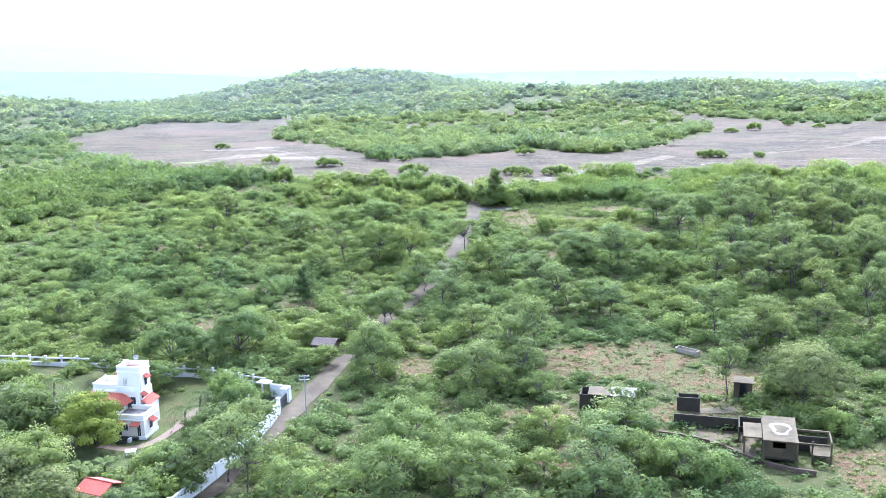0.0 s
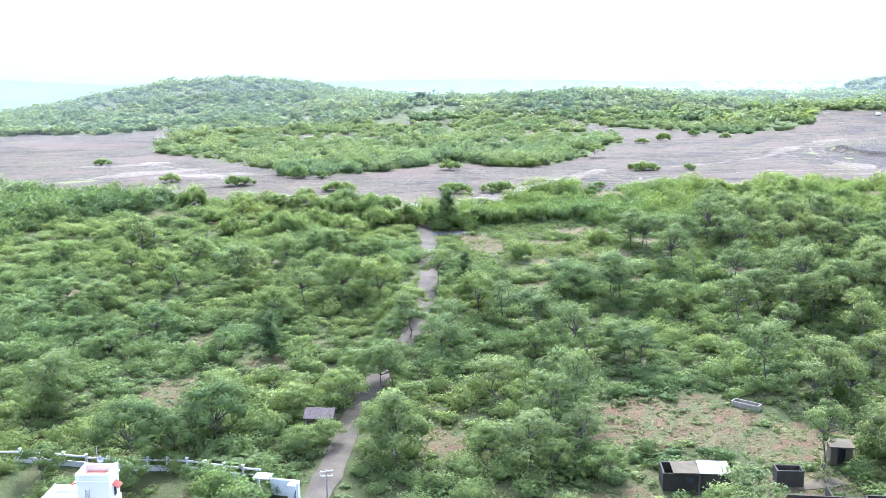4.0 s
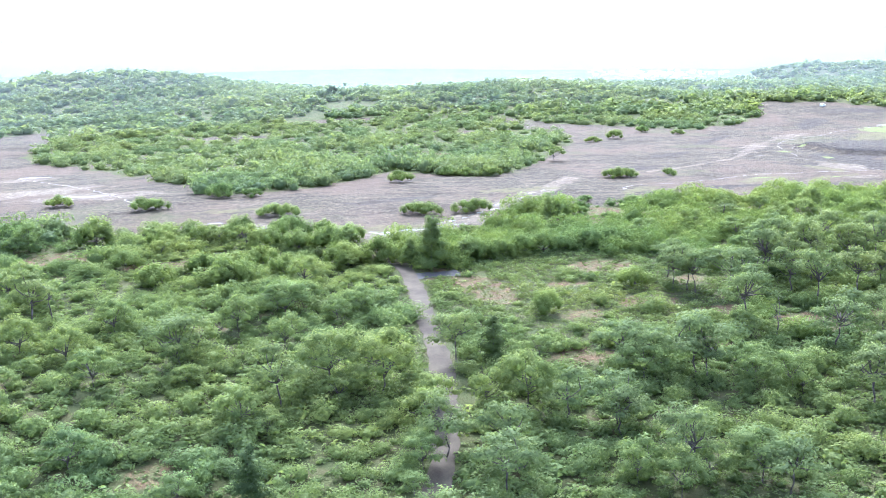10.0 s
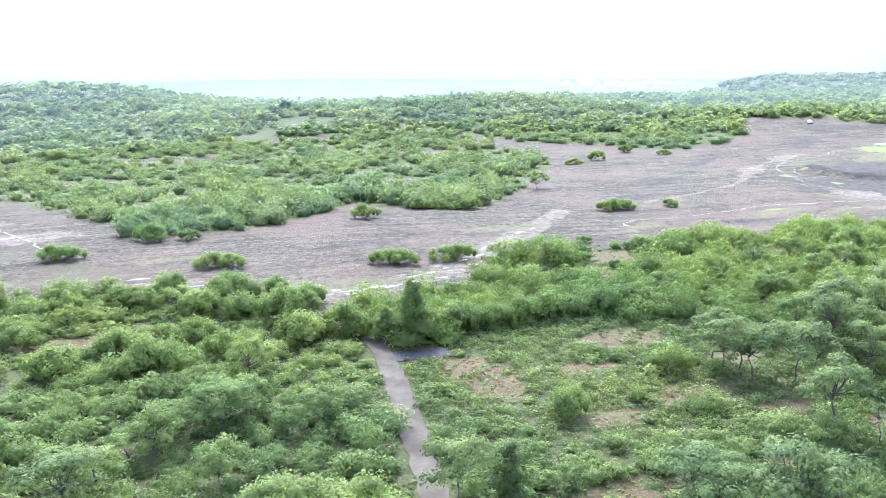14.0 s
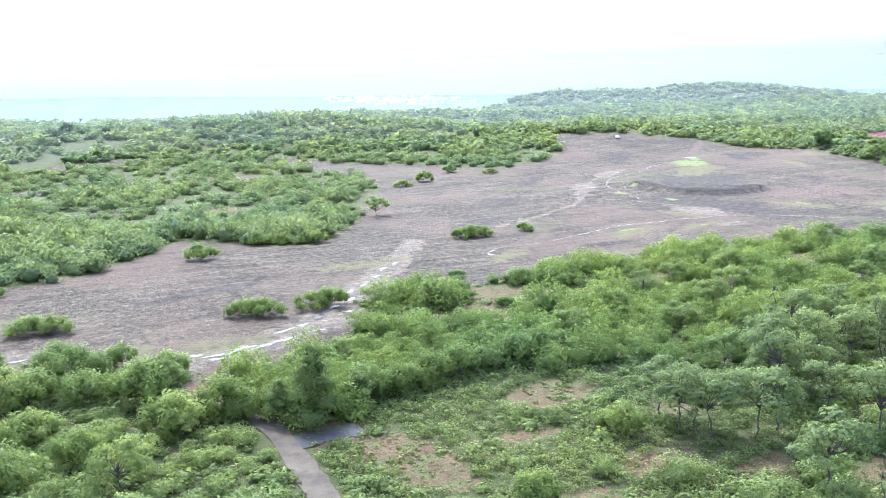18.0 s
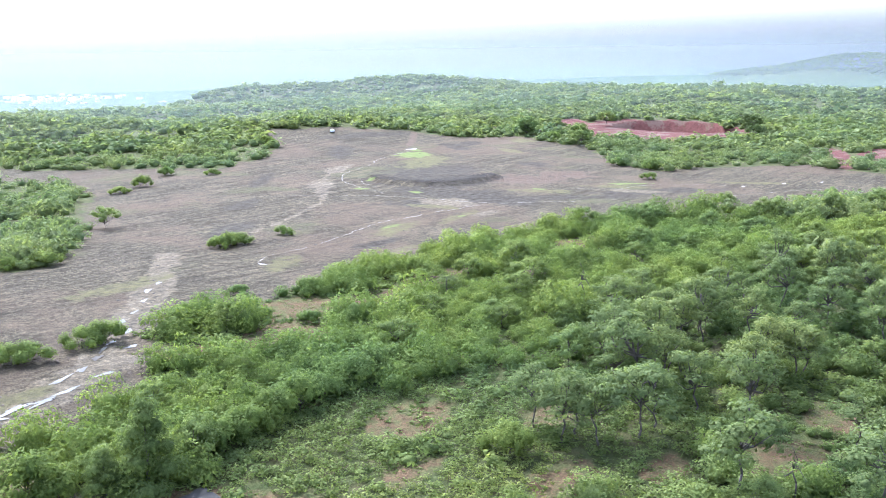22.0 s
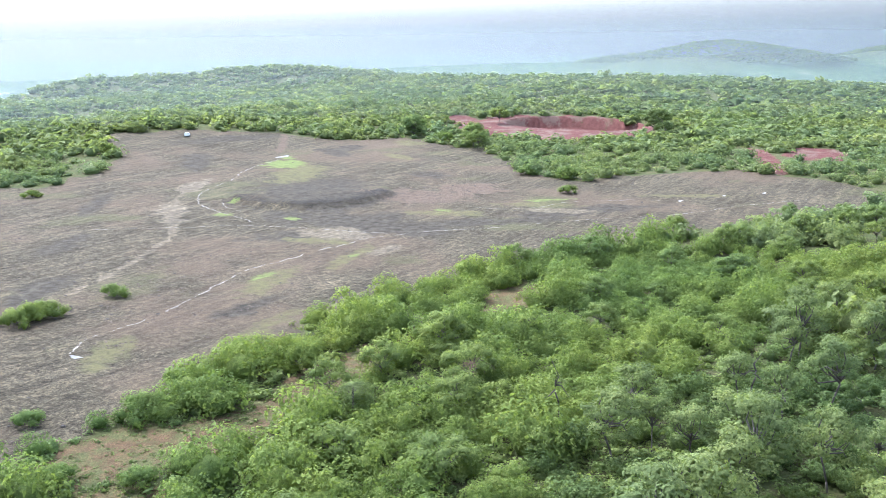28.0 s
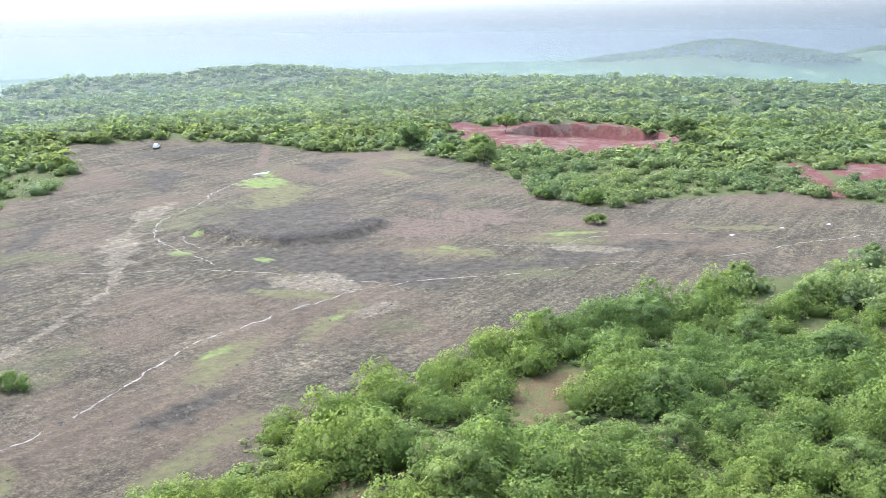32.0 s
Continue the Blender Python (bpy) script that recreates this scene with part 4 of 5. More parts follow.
def stand(kind, seeds, places, label, group, lo=0.85, hi=1.25):
    """A few trees built one by one, and copies of them at the other places."""
    rng = np.random.default_rng(seeds[0])
    first = []
    for k, at in enumerate(places):
        if k < len(seeds):
            first.append(tree(kind, seeds[k], at, label, group))
        else:
            s = rng.uniform(lo, hi)
            m = pose(at[0], at[1], ground(*at) - 0.1, 0, 0, rng.uniform(0, 360)) @ Matrix.Diagonal((s, s, s * rng.uniform(0.85, 1.15), 1))
            copy_thing(first[k % len(first)], m)


OPEN = [(6.1, 211.6), (24.3, 117.2), (19.2, 109.2), (14.1, 188.4), (20, 187.4), (-23.9, 106), (-8.2, 164.8), (-11.2, 142.5), (5.5, 136.9), (11.4, 146.9), (14.4, 149.8), (-3.1, 186), (0.8, 175.9), (-33.2, 220.7), (28.8, 203.7), (36.5, 197.5), (47.9, 158.1), (31.2, 167.1), (21.6, 173.5), (18.2, 103.7),
        (30.7, 200.6), (57.1, 233.6), (61.3, 227.7), (12.4, 139.9), (15.4, 153.8), (5.6, 160.1), (2.9, 182.2), (19.6, 185.2), (32.6, 203.5), (38.5, 196.6), (50, 149), (63.9, 200.7), (-57.2, 166.5), (77.1, 206.7), (57, 230.6), (-20.6, 203.1)]
TALL = [(65.3, 227.7), (78.2, 232.5), (54.2, 233.8), (101.3, 236.5), (41.9, 131.8), (70, 167.8), (88.1, 189.9), (71.8, 190.8), (-55.2, 247.7), (55.1, 212.4), (84.5, 222.4), (90.6, 223.4), (93.5, 219), (73.4, 234.7), (123, 224.1), (78.8, 201.3), (56.4, 239.1), (78.4, 239.7), (62, 188.3), (70.1, 180.2)]
stand("open", (11, 12, 13, 14), OPEN, "slender tree with an open feathery green crown", "trees in the scrub")
stand("tall", (21, 22, 23), TALL, "tall thin-stemmed tree with a high sparse crown", "trees of the wood")
more = np.random.default_rng(5)
wx, wy = more.uniform(48, 165, 400), more.uniform(128, 262, 400)
ok = (depth_in(WOOD, wx, wy) > 0) & (bare_at(wx, wy) > 1.1)
stand("tall", (24, 25, 26), [(float(a), float(b)) for a, b in zip(wx[ok][:85], wy[ok][:85])], "thin-stemmed tree of the shady wood", "trees of the wood", 0.7, 1.1)
wx, wy = more.uniform(-80, 260, 900), more.uniform(100, 300, 900)
ok = (wooded(wx, wy, more) > 0.5) & in_view(wx, wy) & (off_line(ROAD, wx, wy) > 9)
stand("round", (31, 32, 33), [(float(a), float(b)) for a, b in zip(wx[ok][:170], wy[ok][:170])], "leafy rounded tree above the scrub", "leafy trees in the scrub", 0.6, 1.05)
stand("round", (34, 35), [(-12.6, 168.8), (-16, 160.8), (-9, 179), (-6.5, 184), (-0.8, 198.5), (-3.4, 194.2), (6.5, 197.4), (-7.2, 157.8), (-19, 150.1), (-22, 147.5), (-1.8, 204.3), (-22.9, 160.6)], "leafy tree leaning over the edge of the lane", "trees along the lane", 0.55, 0.9)
stand("cone", (41, 42), [(-26.7, 181.5), (11.3, 210.3)], "dark dense evergreen tree beside the scrub", "dark trees", 0.9, 1.1)
stand("veiled", (43,), [(16.4, 260.4), (12.6, 262.6)], "tall tree draped from top to ground in creepers", "draped trees", 0.55, 0.7)
stand("shade", (53, 54), [(-43.8, 148.8), (-33.4, 152.6), (-39, 150.5)], "broad dark green shade tree with a dense crown", "shade trees", 0.8, 1.0)
stand("big", (51, 52), [(-4.9, 112.5), (-11, 143.3), (-6, 103.2), (4.5, 105.3), (-50.1, 107.1), (10.7, 194.8), (29.6, 198.6), (-13.1, 209), (-6.5, 204.7), (-15.4, 237.2), (-57.2, 166.5), (-10, 167.2), (-58.4, 109.6), (29.8, 170.6)], "broad spreading tree with a full green crown", "spreading trees", 0.78, 1.02)
stand("bare", (61,), [(58.1, 208.3), (-52.3, 246.6), (106.2, 260.9), (125.3, 242.3)], "nearly leafless tree with bare grey limbs", "bare trees")
stand("vine", (71, 72), [(26.9, 228.1), (48.1, 237.1), (-22.7, 261), (-0.4, 266.4), (-17.5, 296.9), (0.5, 292.6), (106, 298.2), (21.2, 262.2), (9, 266), (14.5, 266.5), (19.5, 266), (26.4, 263.9), (31.5, 262.9), (36.4, 264.2), (41.5, 264.7), (46.6, 265.2), (51.8, 265.4), (56.8, 266.2), (61.7, 265.9), (7.1, 267.4), (-35.8, 110.6), (-30.1, 130.6), (-34.8, 103.5), (24.6, 123.3), (-31.8, 134.6)], "dense round bush overgrown with creepers", "overgrown bushes")
stand("vine", (73, 74, 75), [(-34.6, 291), (-26, 292.8), (-17.9, 295.3), (-7, 280.7), (0, 266.5), (-22.6, 258.9), (-35.7, 263.3), (4.5, 283.5), (-8, 295.1), (-1.1, 276.7), (-41.5, 277.2), (-14, 284), (-15.4, 271.4), (-27, 268), (-48, 297), (-12, 262.5), (-6.5, 289)], "large round dark green bush near the bare rock", "overgrown bushes", 1.0, 1.4)
stand("vine", (76, 77), [(33, 105), (28, 110), (53, 119), (50.5, 122.5)], "dense green bush growing round the ruin", "overgrown bushes", 0.6, 0.9)
ROCK_BUSHES = [(25, 307.6), (28.8, 306.2), (37.4, 306.8), (41.4, 306.4), (102.2, 351.8), (105.6, 352.6), (99.6, 351.2), (-4.8, 313.4), (-8, 314.2), (-35.5, 331), (-38.6, 331.8), (-18.3, 344.4), (-10.6, 341.8), (33.7, 356.4), (57.5, 367.1), (64.4, 364.5), (52.3, 368), (288.9, 335.7),
               (264, 325.4), (290.1, 350.7), (373.5, 444.8), (357.9, 420.2), (363.2, 425.2), (258, 511.1), (271.4, 536.6), (252.8, 503.5), (141.4, 452.3), (154.4, 459.5), (177.4, 477.2), (187.4, 463.2), (118.3, 494.6), (-59.3, 346.9), (-94, 424.1)]
stand("bush", (81, 82, 83), ROCK_BUSHES, "low green bush standing alone on bare rock", "bushes on the rock", 0.85, 1.2)
stand("bush", (84,), [(82.6, 305), (121, 353.2), (93.5, 309.5), (69.7, 291.7), (65, 299), (74, 314.5), (57, 309)], "small round bush at the edge of the rock", "bushes on the rock", 0.55, 0.8)
stand("dark", (91, 92), [(429, 352.7), (66.4, 653), (411.6, 343.1), (-58.1, 124.1), (-62.1, 119.2), (-55.3, 121.6), (-66, 124.1), (363.3, 438.8), (-68.9, 113.6)], "dark green round-crowned tree", "dark round trees", 1.0, 1.35)
tree("pit", 95, (433.5, 352.5), "large dark round-crowned tree at the edge of the red quarry", "dark round trees")
stand("big", (96,), [(422.2, 427.2), (363.3, 438.8), (347.2, 401), (356.7, 405.8), (340.2, 395.6)], "broad leafy bush mass near the red quarry", "bushes at the quarry", 0.9, 1.2)

# ---- the villa and its garden ----
WALL_WHITE = plain("villa_wall_paint", (0.66, 0.61, 0.5), 0.75, var=0.05, scale=0.5)


def tiled(bm, corners, ribs, rise_=0.06):
    """A sloped roof face, one sheet folded into ribs; corners: eave a, eave b, ridge b, ridge a."""
    a, b, c, d = (Vector(p) for p in corners)
    up = (b - a).cross(d - a).normalized()
    n = 3 * ribs
    rows = []
    for low, high, sink in ((a, b, 0), (d, c, 0), (d, c, 0.1), (a, b, 0.1)):
        rows.append([bm.verts.new(low.lerp(high, k / n) + up * ((rise_ * 1.3 if k % 3 == 1 else 0) if not sink else -sink)) for k in range(n + 1)])
    for r0, r1 in zip(rows, rows[1:] + rows[:1]):
        for k in range(n):
            bm.faces.new((r0[k], r0[k + 1], r1[k + 1], r1[k]))
    bm.faces.new([r[0] for r in rows])
    bm.faces.new([r[n] for r in rows[::-1]])


def awning(parent, x, y, z, w, out, side):
    """A small tiled hood over an opening. side: 'f' on the front face, 'r' on the right face, 'l' on the left."""
    bm = bmesh.new()
    if side == "f":
        tiled(bm, ((x - w / 2, y - out, z - 0.45), (x + w / 2, y - out, z - 0.45), (x + w / 2, y, z), (x - w / 2, y, z)), int(w / 0.25))
    else:
        s = 1 if side == "r" else -1
        tiled(bm, ((x + s * out, y - w / 2, z - 0.45), (x + s * out, y + w / 2, z - 0.45), (x, y + w / 2, z), (x, y - w / 2, z)), int(w / 0.25))
    part("awning", bm, TILE, parent, "small red tiled hood")


def opening(parent, name, x, y, z0, z1, w, side, mat):
    """A window or door set in a wall: frame and pane."""
    t, d = 0.07, 0.06
    if side == "f":
        fr = part(name, boxes((x - w / 2 - t, x - w / 2, y - d, y, z0, z1), (x + w / 2, x + w / 2 + t, y - d, y, z0, z1), (x - w / 2 - t, x + w / 2 + t, y - d, y, z1, z1 + t), (x - w / 2 - 0.12, x + w / 2 + 0.12, y - 0.12, y, z0 - 0.08, z0)), WHITE, parent)
        part("pane", boxes((x - w / 2, x - 0.02, y - 0.03, y + 0.01, z0, z1), (x + 0.02, x + w / 2, y - 0.03, y + 0.01, z0, z1)), mat, fr)
    else:
        fr = part(name, boxes((x, x + d, y - w / 2 - t, y - w / 2, z0, z1), (x, x + d, y + w / 2, y + w / 2 + t, z0, z1), (x, x + d, y - w / 2 - t, y + w / 2 + t, z1, z1 + t), (x, x + 0.12, y - w / 2 - 0.12, y + w / 2 + 0.12, z0 - 0.08, z0)), WHITE, parent)
        part("pane", boxes((x - 0.01, x + 0.03, y - w / 2, y - 0.02, z0, z1), (x - 0.01, x + 0.03, y + 0.02, y + w / 2, z0, z1)), mat, fr)


def parapet(parent, x0, x1, y0, y1, z, h=0.75):
    """A white parapet of posts, rail and low panels round a flat roof."""
    t = 0.18
    part("parapet", boxes((x0, x1, y0, y0 + t, z, z + h - 0.14), (x0, x1, y1 - t, y1, z, z + h - 0.14), (x0, x0 + t, y0 + t, y1 - t, z, z + h - 0.14), (x1 - t, x1, y0 + t, y1 - t, z, z + h - 0.14)), WALL_WHITE, parent)
    part("coping", boxes((x0 - 0.08, x1 + 0.08, y0 - 0.08, y0 + t + 0.08, z + h - 0.14, z + h), (x0 - 0.08, x1 + 0.08, y1 - t - 0.08, y1 + 0.08, z + h - 0.14, z + h),
                         (x0 - 0.08, x0 + t + 0.08, y0 + t + 0.08, y1 - t - 0.08, z + h - 0.14, z + h), (x1 - t - 0.08, x1 + 0.08, y0 + t + 0.08, y1 - t - 0.08, z + h - 0.14, z + h), bevel=0.03), WHITE, parent)
    for x in (x0 - 0.05, x1 - 0.27):
        for y in (y0 - 0.05, y1 - 0.27):
            part("parapet_post", boxes((x, x + 0.32, y, y + 0.32, z - 0.02, z + h + 0.12), bevel=0.03), WHITE, parent)
    part("cornice", boxes((x0 - 0.14, x1 + 0.14, y0 - 0.14, y1 + 0.14, z - 0.14, z - 0.004), bevel=0.04), WHITE, parent)


# local axes: x to the right along the front, y back; the front right corner of the low wing is (0, 0)
villa = root("villa", pose(-41.3, 123.2, -4.45, 0, 0, -11) @ Matrix.Diagonal((1, 0.86, 0.95, 1)), "white three-storey villa with red tiled hoods and flat terraces", "house")
part("wing_wall", boxes((-4.6, 0, 0, 4.4, 0.0, 3.0)), WALL_WHITE, villa)
part("plinth", boxes((-4.75, 0.12, -0.12, 4.4, 0, 0.5), bevel=0.03), WHITE, villa)
part("terrace_floor", boxes((-4.4, -0.2, 0.2, 4.3, 3.0, 3.04)), PALE, villa, "pale terrace floor")
parapet(villa, -4.6, 0, 0, 4.4, 3.04, 0.75)
part("main_wall", boxes((-9.6, -2.3, 4.4, 8.6, 0, 5.7)), WALL_WHITE, villa)
part("body_wall", boxes((-9.6, -4.6, 2.2, 4.4, 0, 4.5)), WALL_WHITE, villa)
part("side_wall", boxes((-2.3, -1.3, 4.55, 8.2, 0, 3.5)), WALL_WHITE, villa)
parapet(villa, -9.6, -5.9, 4.8, 8.6, 5.84, 0.8)
part("tower_wall", boxes((-5.8, -2.3, 5.0, 8.2, 5.7, 8.5)), WALL_WHITE, villa)
parapet(villa, -5.8, -2.3, 5.0, 8.2, 8.64, 0.8)
part("tower_floor", boxes((-5.5, -2.6, 5.3, 7.9, 8.64, 8.7)), TILE, villa, "red tower floor")
part("balcony_wall", boxes((-5.8, -2.3, 4.3, 4.5, 5.7, 6.5)), WHITE, villa)
bm = bmesh.new()
tiled(bm, ((-9.9, 1.8, 4.1), (-4.2, 1.8, 4.1), (-5.6, 4.7, 5.6), (-9.9, 4.7, 5.6)), 16)
tiled(bm, ((-4.2, 1.8, 4.1), (-3.4, 4.4, 4.3), (-4.6, 4.75, 5.55), (-5.6, 4.65, 5.6)), 8)
part("hip_roof", bm, TILE, villa, "red tiled hip roof")
bm = bmesh.new()
tiled(bm, ((-1.05, 4.5, 3.75), (-1.05, 8.4, 3.75), (-2.25, 8.4, 4.4), (-2.25, 4.5, 4.4)), 13)
part("side_roof", bm, TILE, villa, "red tiled lean-to roof")
awning(villa, -3.7, 0, 2.8, 1.9, 0.8, "f")
awning(villa, -1.2, 0, 2.75, 1.4, 0.8, "f")
awning(villa, 0, 2.2, 2.8, 1.5, 0.8, "r")
awning(villa, -2.3, 6.6, 7.9, 1.4, 0.7, "r")
awning(villa, -2.3, 5.2, 5.5, 1.3, 0.7, "r")
awning(villa, -5.8, 6.4, 8.3, 1.5, 0.8, "l")
opening(villa, "door", -3.9, 0, 0.55, 2.4, 0.9, "f", DARK_HOLE)
opening(villa, "window", -2.8, 0, 1.3, 2.3, 0.7, "f", GLASS)
opening(villa, "door", -0.8, 0, 0.55, 2.35, 0.5, "f", DARK_HOLE)
opening(villa, "window", 0, 2.2, 1.1, 2.3, 1.0, "r", GLASS)
opening(villa, "window", -2.3, 6.6, 6.2, 7.4, 0.9, "r", GLASS)
opening(villa, "window", -2.3, 5.2, 4.5, 5.1, 0.6, "r", GLASS)
opening(villa, "window", -3.4, 4.4, 3.3, 4.9, 0.8, "f", DARK_HOLE)
part("porch_slab", boxes((-4.6, -0.9, -0.7, -0.12, 0.0, 0.5)), BLACK, villa, "dark stone porch")
for k in range(4):
    part("step", boxes((-3.4, -2.0, -1.1 - 0.32 * k, -0.78 - 0.32 * k, 0, 0.44 - 0.11 * k)), BLACK, villa, "dark stone step")
for x in (-3.75, -1.65):
    part("stair_wall", boxes((x - 0.35, x + 0.02, -1.5, -0.72, 0, 0.6), bevel=0.02), WHITE, villa)
bm = bmesh.new()
for x in (-4.05, -3.65):
    rod(bm, (x - 0.9, 4.65, 5.8), (x - 0.8, 5.0, 7.7), 0.03)
for k in range(6):
    rod(bm, (-4.93 + 0.016 * k, 4.69 + 0.05 * k, 6.0 + 0.28 * k), (-4.53 + 0.016 * k, 4.69 + 0.05 * k, 6.0 + 0.28 * k), 0.022)
part("ladder", bm, GREY, villa, "grey steel ladder")
mast = part("mast", rod(bmesh.new(), (-4.4, 8.05, 8.6), (-4.4, 8.05, 11.6), 0.035), GREY, villa)
bm = bmesh.new()
bmesh.ops.create_cone(bm, cap_ends=False, segments=14, radius1=0.05, radius2=0.38, depth=0.16, matrix=Matrix.Translation((-4.1, 7.95, 10.0)) @ Euler((radians(60), 0, radians(40))).to_matrix().to_4x4())
bmesh.ops.solidify(bm, geom=bm.faces[:], thickness=0.02)
part("dish", bm, GREY, mast, "pale satellite dish")
# a chair on the terrace
chair = root("terrace_chair", villa.matrix_world @ pose(-3.6, 3.6, 3.25, 0, 0, 40), "dark chair on the flat terrace", "chair")
part("seat", boxes((-0.28, 0.28, -0.28, 0.28, 0.4, 0.47), bevel=0.02), BLACK, chair)
part("backrest", boxes((-0.28, 0.28, 0.24, 0.3, 0.47, 1.05), bevel=0.02), BLACK, chair)
for x in (-0.24, 0.2):
    for y in (-0.24, 0.2):
        part("leg", boxes((x, x + 0.05, y, y + 0.05, 0, 0.4)), BLACK, chair)
# paths and paving in the garden
tagged(new("path", ribbon([(-47, 121.7), (-42.5, 120), (-39.7, 122.1), (-37.7, 127.6), (-36.7, 134.5)], 0.7, 0.06, "path", PAVING, 0.04, 0.8)), "reddish paved path round the villa", "path", kind="structure")
tagged(new("path", ribbon([(-58.3, 137.7), (-64.1, 138.8), (-73.8, 139)], 0.3, 0.07, "path", PALE, 0.05, 0.8)), "thin pale garden path", "path", kind="structure")
for k, (x, y, w, d) in enumerate(((-67.5, 144.2, 4.5, 3.1), (-64, 146.7, 1.4, 1.0), (-62.4, 146.4, 1.2, 1.0))):
    ob = part("paving_slab", boxes((x - w / 2, x + w / 2, y - d / 2, y + d / 2, ground(x, y) - 0.1, ground(x, y) + 0.1), bevel=0.02), PALE)
    tagged(ob, "pale concrete slab in the garden bed", "slab")
bench = root("garden_table", pose(-41.8, 118.3, ground(-41.8, 118.3), 0, 0, 10), "white garden table on the grass by the villa", "table")
part("tabletop", boxes((-0.7, 0.7, -0.5, 0.5, 0.68, 0.74), bevel=0.02), WHITE, bench)
for x in (-0.55, 0.5):
    for y in (-0.35, 0.3):
        part("leg", boxes((x, x + 0.06, y, y + 0.06, 0, 0.68)), WHITE, bench)

# pavilion with a red metal roof
pav = root("pavilion", pose(-41, 104.2, ground(-41, 104.2), 0, 0, -25) @ Matrix.Diagonal((0.87, 0.87, 1, 1)), "garden pavilion with a red metal roof", "pavilion")
bm = bmesh.new()
tiled(bm, ((-2.4, -2.2, 2.5), (2.4, -2.2, 2.5), (2.4, 0, 3.3), (-2.4, 0, 3.3)), 14, 0.035)
part("roof_sheet", bm, TIN, pav, "red metal roof sheet")
bm = bmesh.new()
tiled(bm, ((2.4, 2.2, 2.5), (-2.4, 2.2, 2.5), (-2.4, 0, 3.3), (2.4, 0, 3.3)), 14, 0.035)
part("roof_sheet", bm, TIN, pav, "red metal roof sheet")
part("ridge_cap", rod(bmesh.new(), (-2.45, 0, 3.33), (2.45, 0, 3.33), 0.09), TIN, pav)
for x in (-2.0, 2.0):
    for y in (-1.8, 1.8):
        part("post", rod(bmesh.new(), (x, y, 0), (x, y, 2.65), 0.09), BLACK, pav)
part("floor_slab", boxes((-2.3, 2.3, -2.1, 2.1, -0.05, 0.12)), PAVING, pav)

# palms and bananas


def frond(bm, base, ang, reach, droop, n=9, w=0.55):
    """A feathered leaf: rib and two rows of narrow leaflets."""
    prev = Vector(base)
    for k in range(1, n + 1):
        f = k / n
        p = Vector(base) + Vector((math.cos(ang) * reach * f, math.sin(ang) * reach * f, reach * (0.55 * f - droop * f * f)))
        rod(bm, prev, p, 0.035 * (1.1 - f), 0.03 * (1.1 - f), 4)
        side = Vector((-math.sin(ang), math.cos(ang), 0))
        for s in (-1, 1):
            tip = p + side * s * w * (1.2 - 0.7 * f) + Vector((math.cos(ang) * 0.3, math.sin(ang) * 0.3, -0.35))
            half = (p - prev) * 0.32
            bm.faces.new([bm.verts.new(q) for q in (p - half, p + half * 0.2, tip + half * 0.1, tip - half * 0.1)])
        prev = p


def palm(seed, at, high, mat, label):
    rng = np.random.default_rng(seed)
    ob = root("palm", pose(at[0], at[1], ground(*at) - 0.1), label, "palm", "palms")
    bm = bmesh.new()
    limb(bm, (0, 0, 0), (0.3, 0.2, high), 0.2, 0.13, rng, 0.05, 8, 4)
    part("trunk", bm, BARK, ob, smooth=True)
    for k in range(15):
        bm = bmesh.new()
        frond(bm, (0.3, 0.2, high), k * 2.4, rng.uniform(2.2, 3.1), rng.uniform(0.5, 1.3))
        part("frond", bm, mat, ob)
    return ob


palm(1, (-36.3, 125.1), 3.6, LEAF_GREY, "coconut palm with arching grey-green fronds in the garden")
palm(2, (-35.2, 129.5), 4.2, LEAF_TREE, "young coconut palm beside the garden path")
palm(3, (-64.1, 136.3), 2.2, LEAF_GREY, "small palm on the lawn")
palm(4, (-60.2, 139.6), 2.6, LEAF_TREE, "small palm in the garden bed")
palm(5, (133, 276.9), 4.0, LEAF_GREY, "wild fan palm with drooping grey fronds in the scrub")
palm(6, (112.5, 275.5), 3.6, DRY, "withered palm with brown hanging fronds in the scrub")
palm(7, (96.1, 283.3), 4.0, LEAF_GREY, "wild palm among dense bushes")


def banana(seed, at):
    rng = np.random.default_rng(seed)
    ob = root("banana_plant", pose(at[0], at[1], ground(*at) - 0.05), "banana plant with broad upright green leaves", "plant", "bananas")
    part("stem", rod(bmesh.new(), (0, 0, 0), (0, 0, 1.4), 0.13, 0.09), HERB, ob)
    for k in range(7):
        bm, a, prev = bmesh.new(), k * 2.4 + rng.uniform(-0.3, 0.3), None
        for j in range(6):
            f = j / 5
            c = Vector((math.cos(a) * 1.7 * f, math.sin(a) * 1.7 * f, 1.3 + 1.9 * f - 1.5 * f * f))
            w = 0.36 * math.sin(math.pi * min(0.96, 0.12 + 0.85 * f))
            s = Vector((-math.sin(a), math.cos(a), 0)) * w
            row = [bm.verts.new(c + s - Vector((0, 0, 0.1))), bm.verts.new(c), bm.verts.new(c - s - Vector((0, 0, 0.1)))]
            if prev:
                bm.faces.new((prev[0], prev[1], row[1], row[0]))
                bm.faces.new((prev[1], prev[2], row[2], row[1]))
            prev = row
        part("leaf", bm, HERB, ob)


for k, at in enumerate(((-29.8, 143.5), (-31.8, 144.5), (-34.2, 145.1), (-28.8, 145.5), (-46.5, 112.3), (-44.6, 110.9), (-48.9, 111.9), (-43.6, 113.4))):
    banana(k, at)

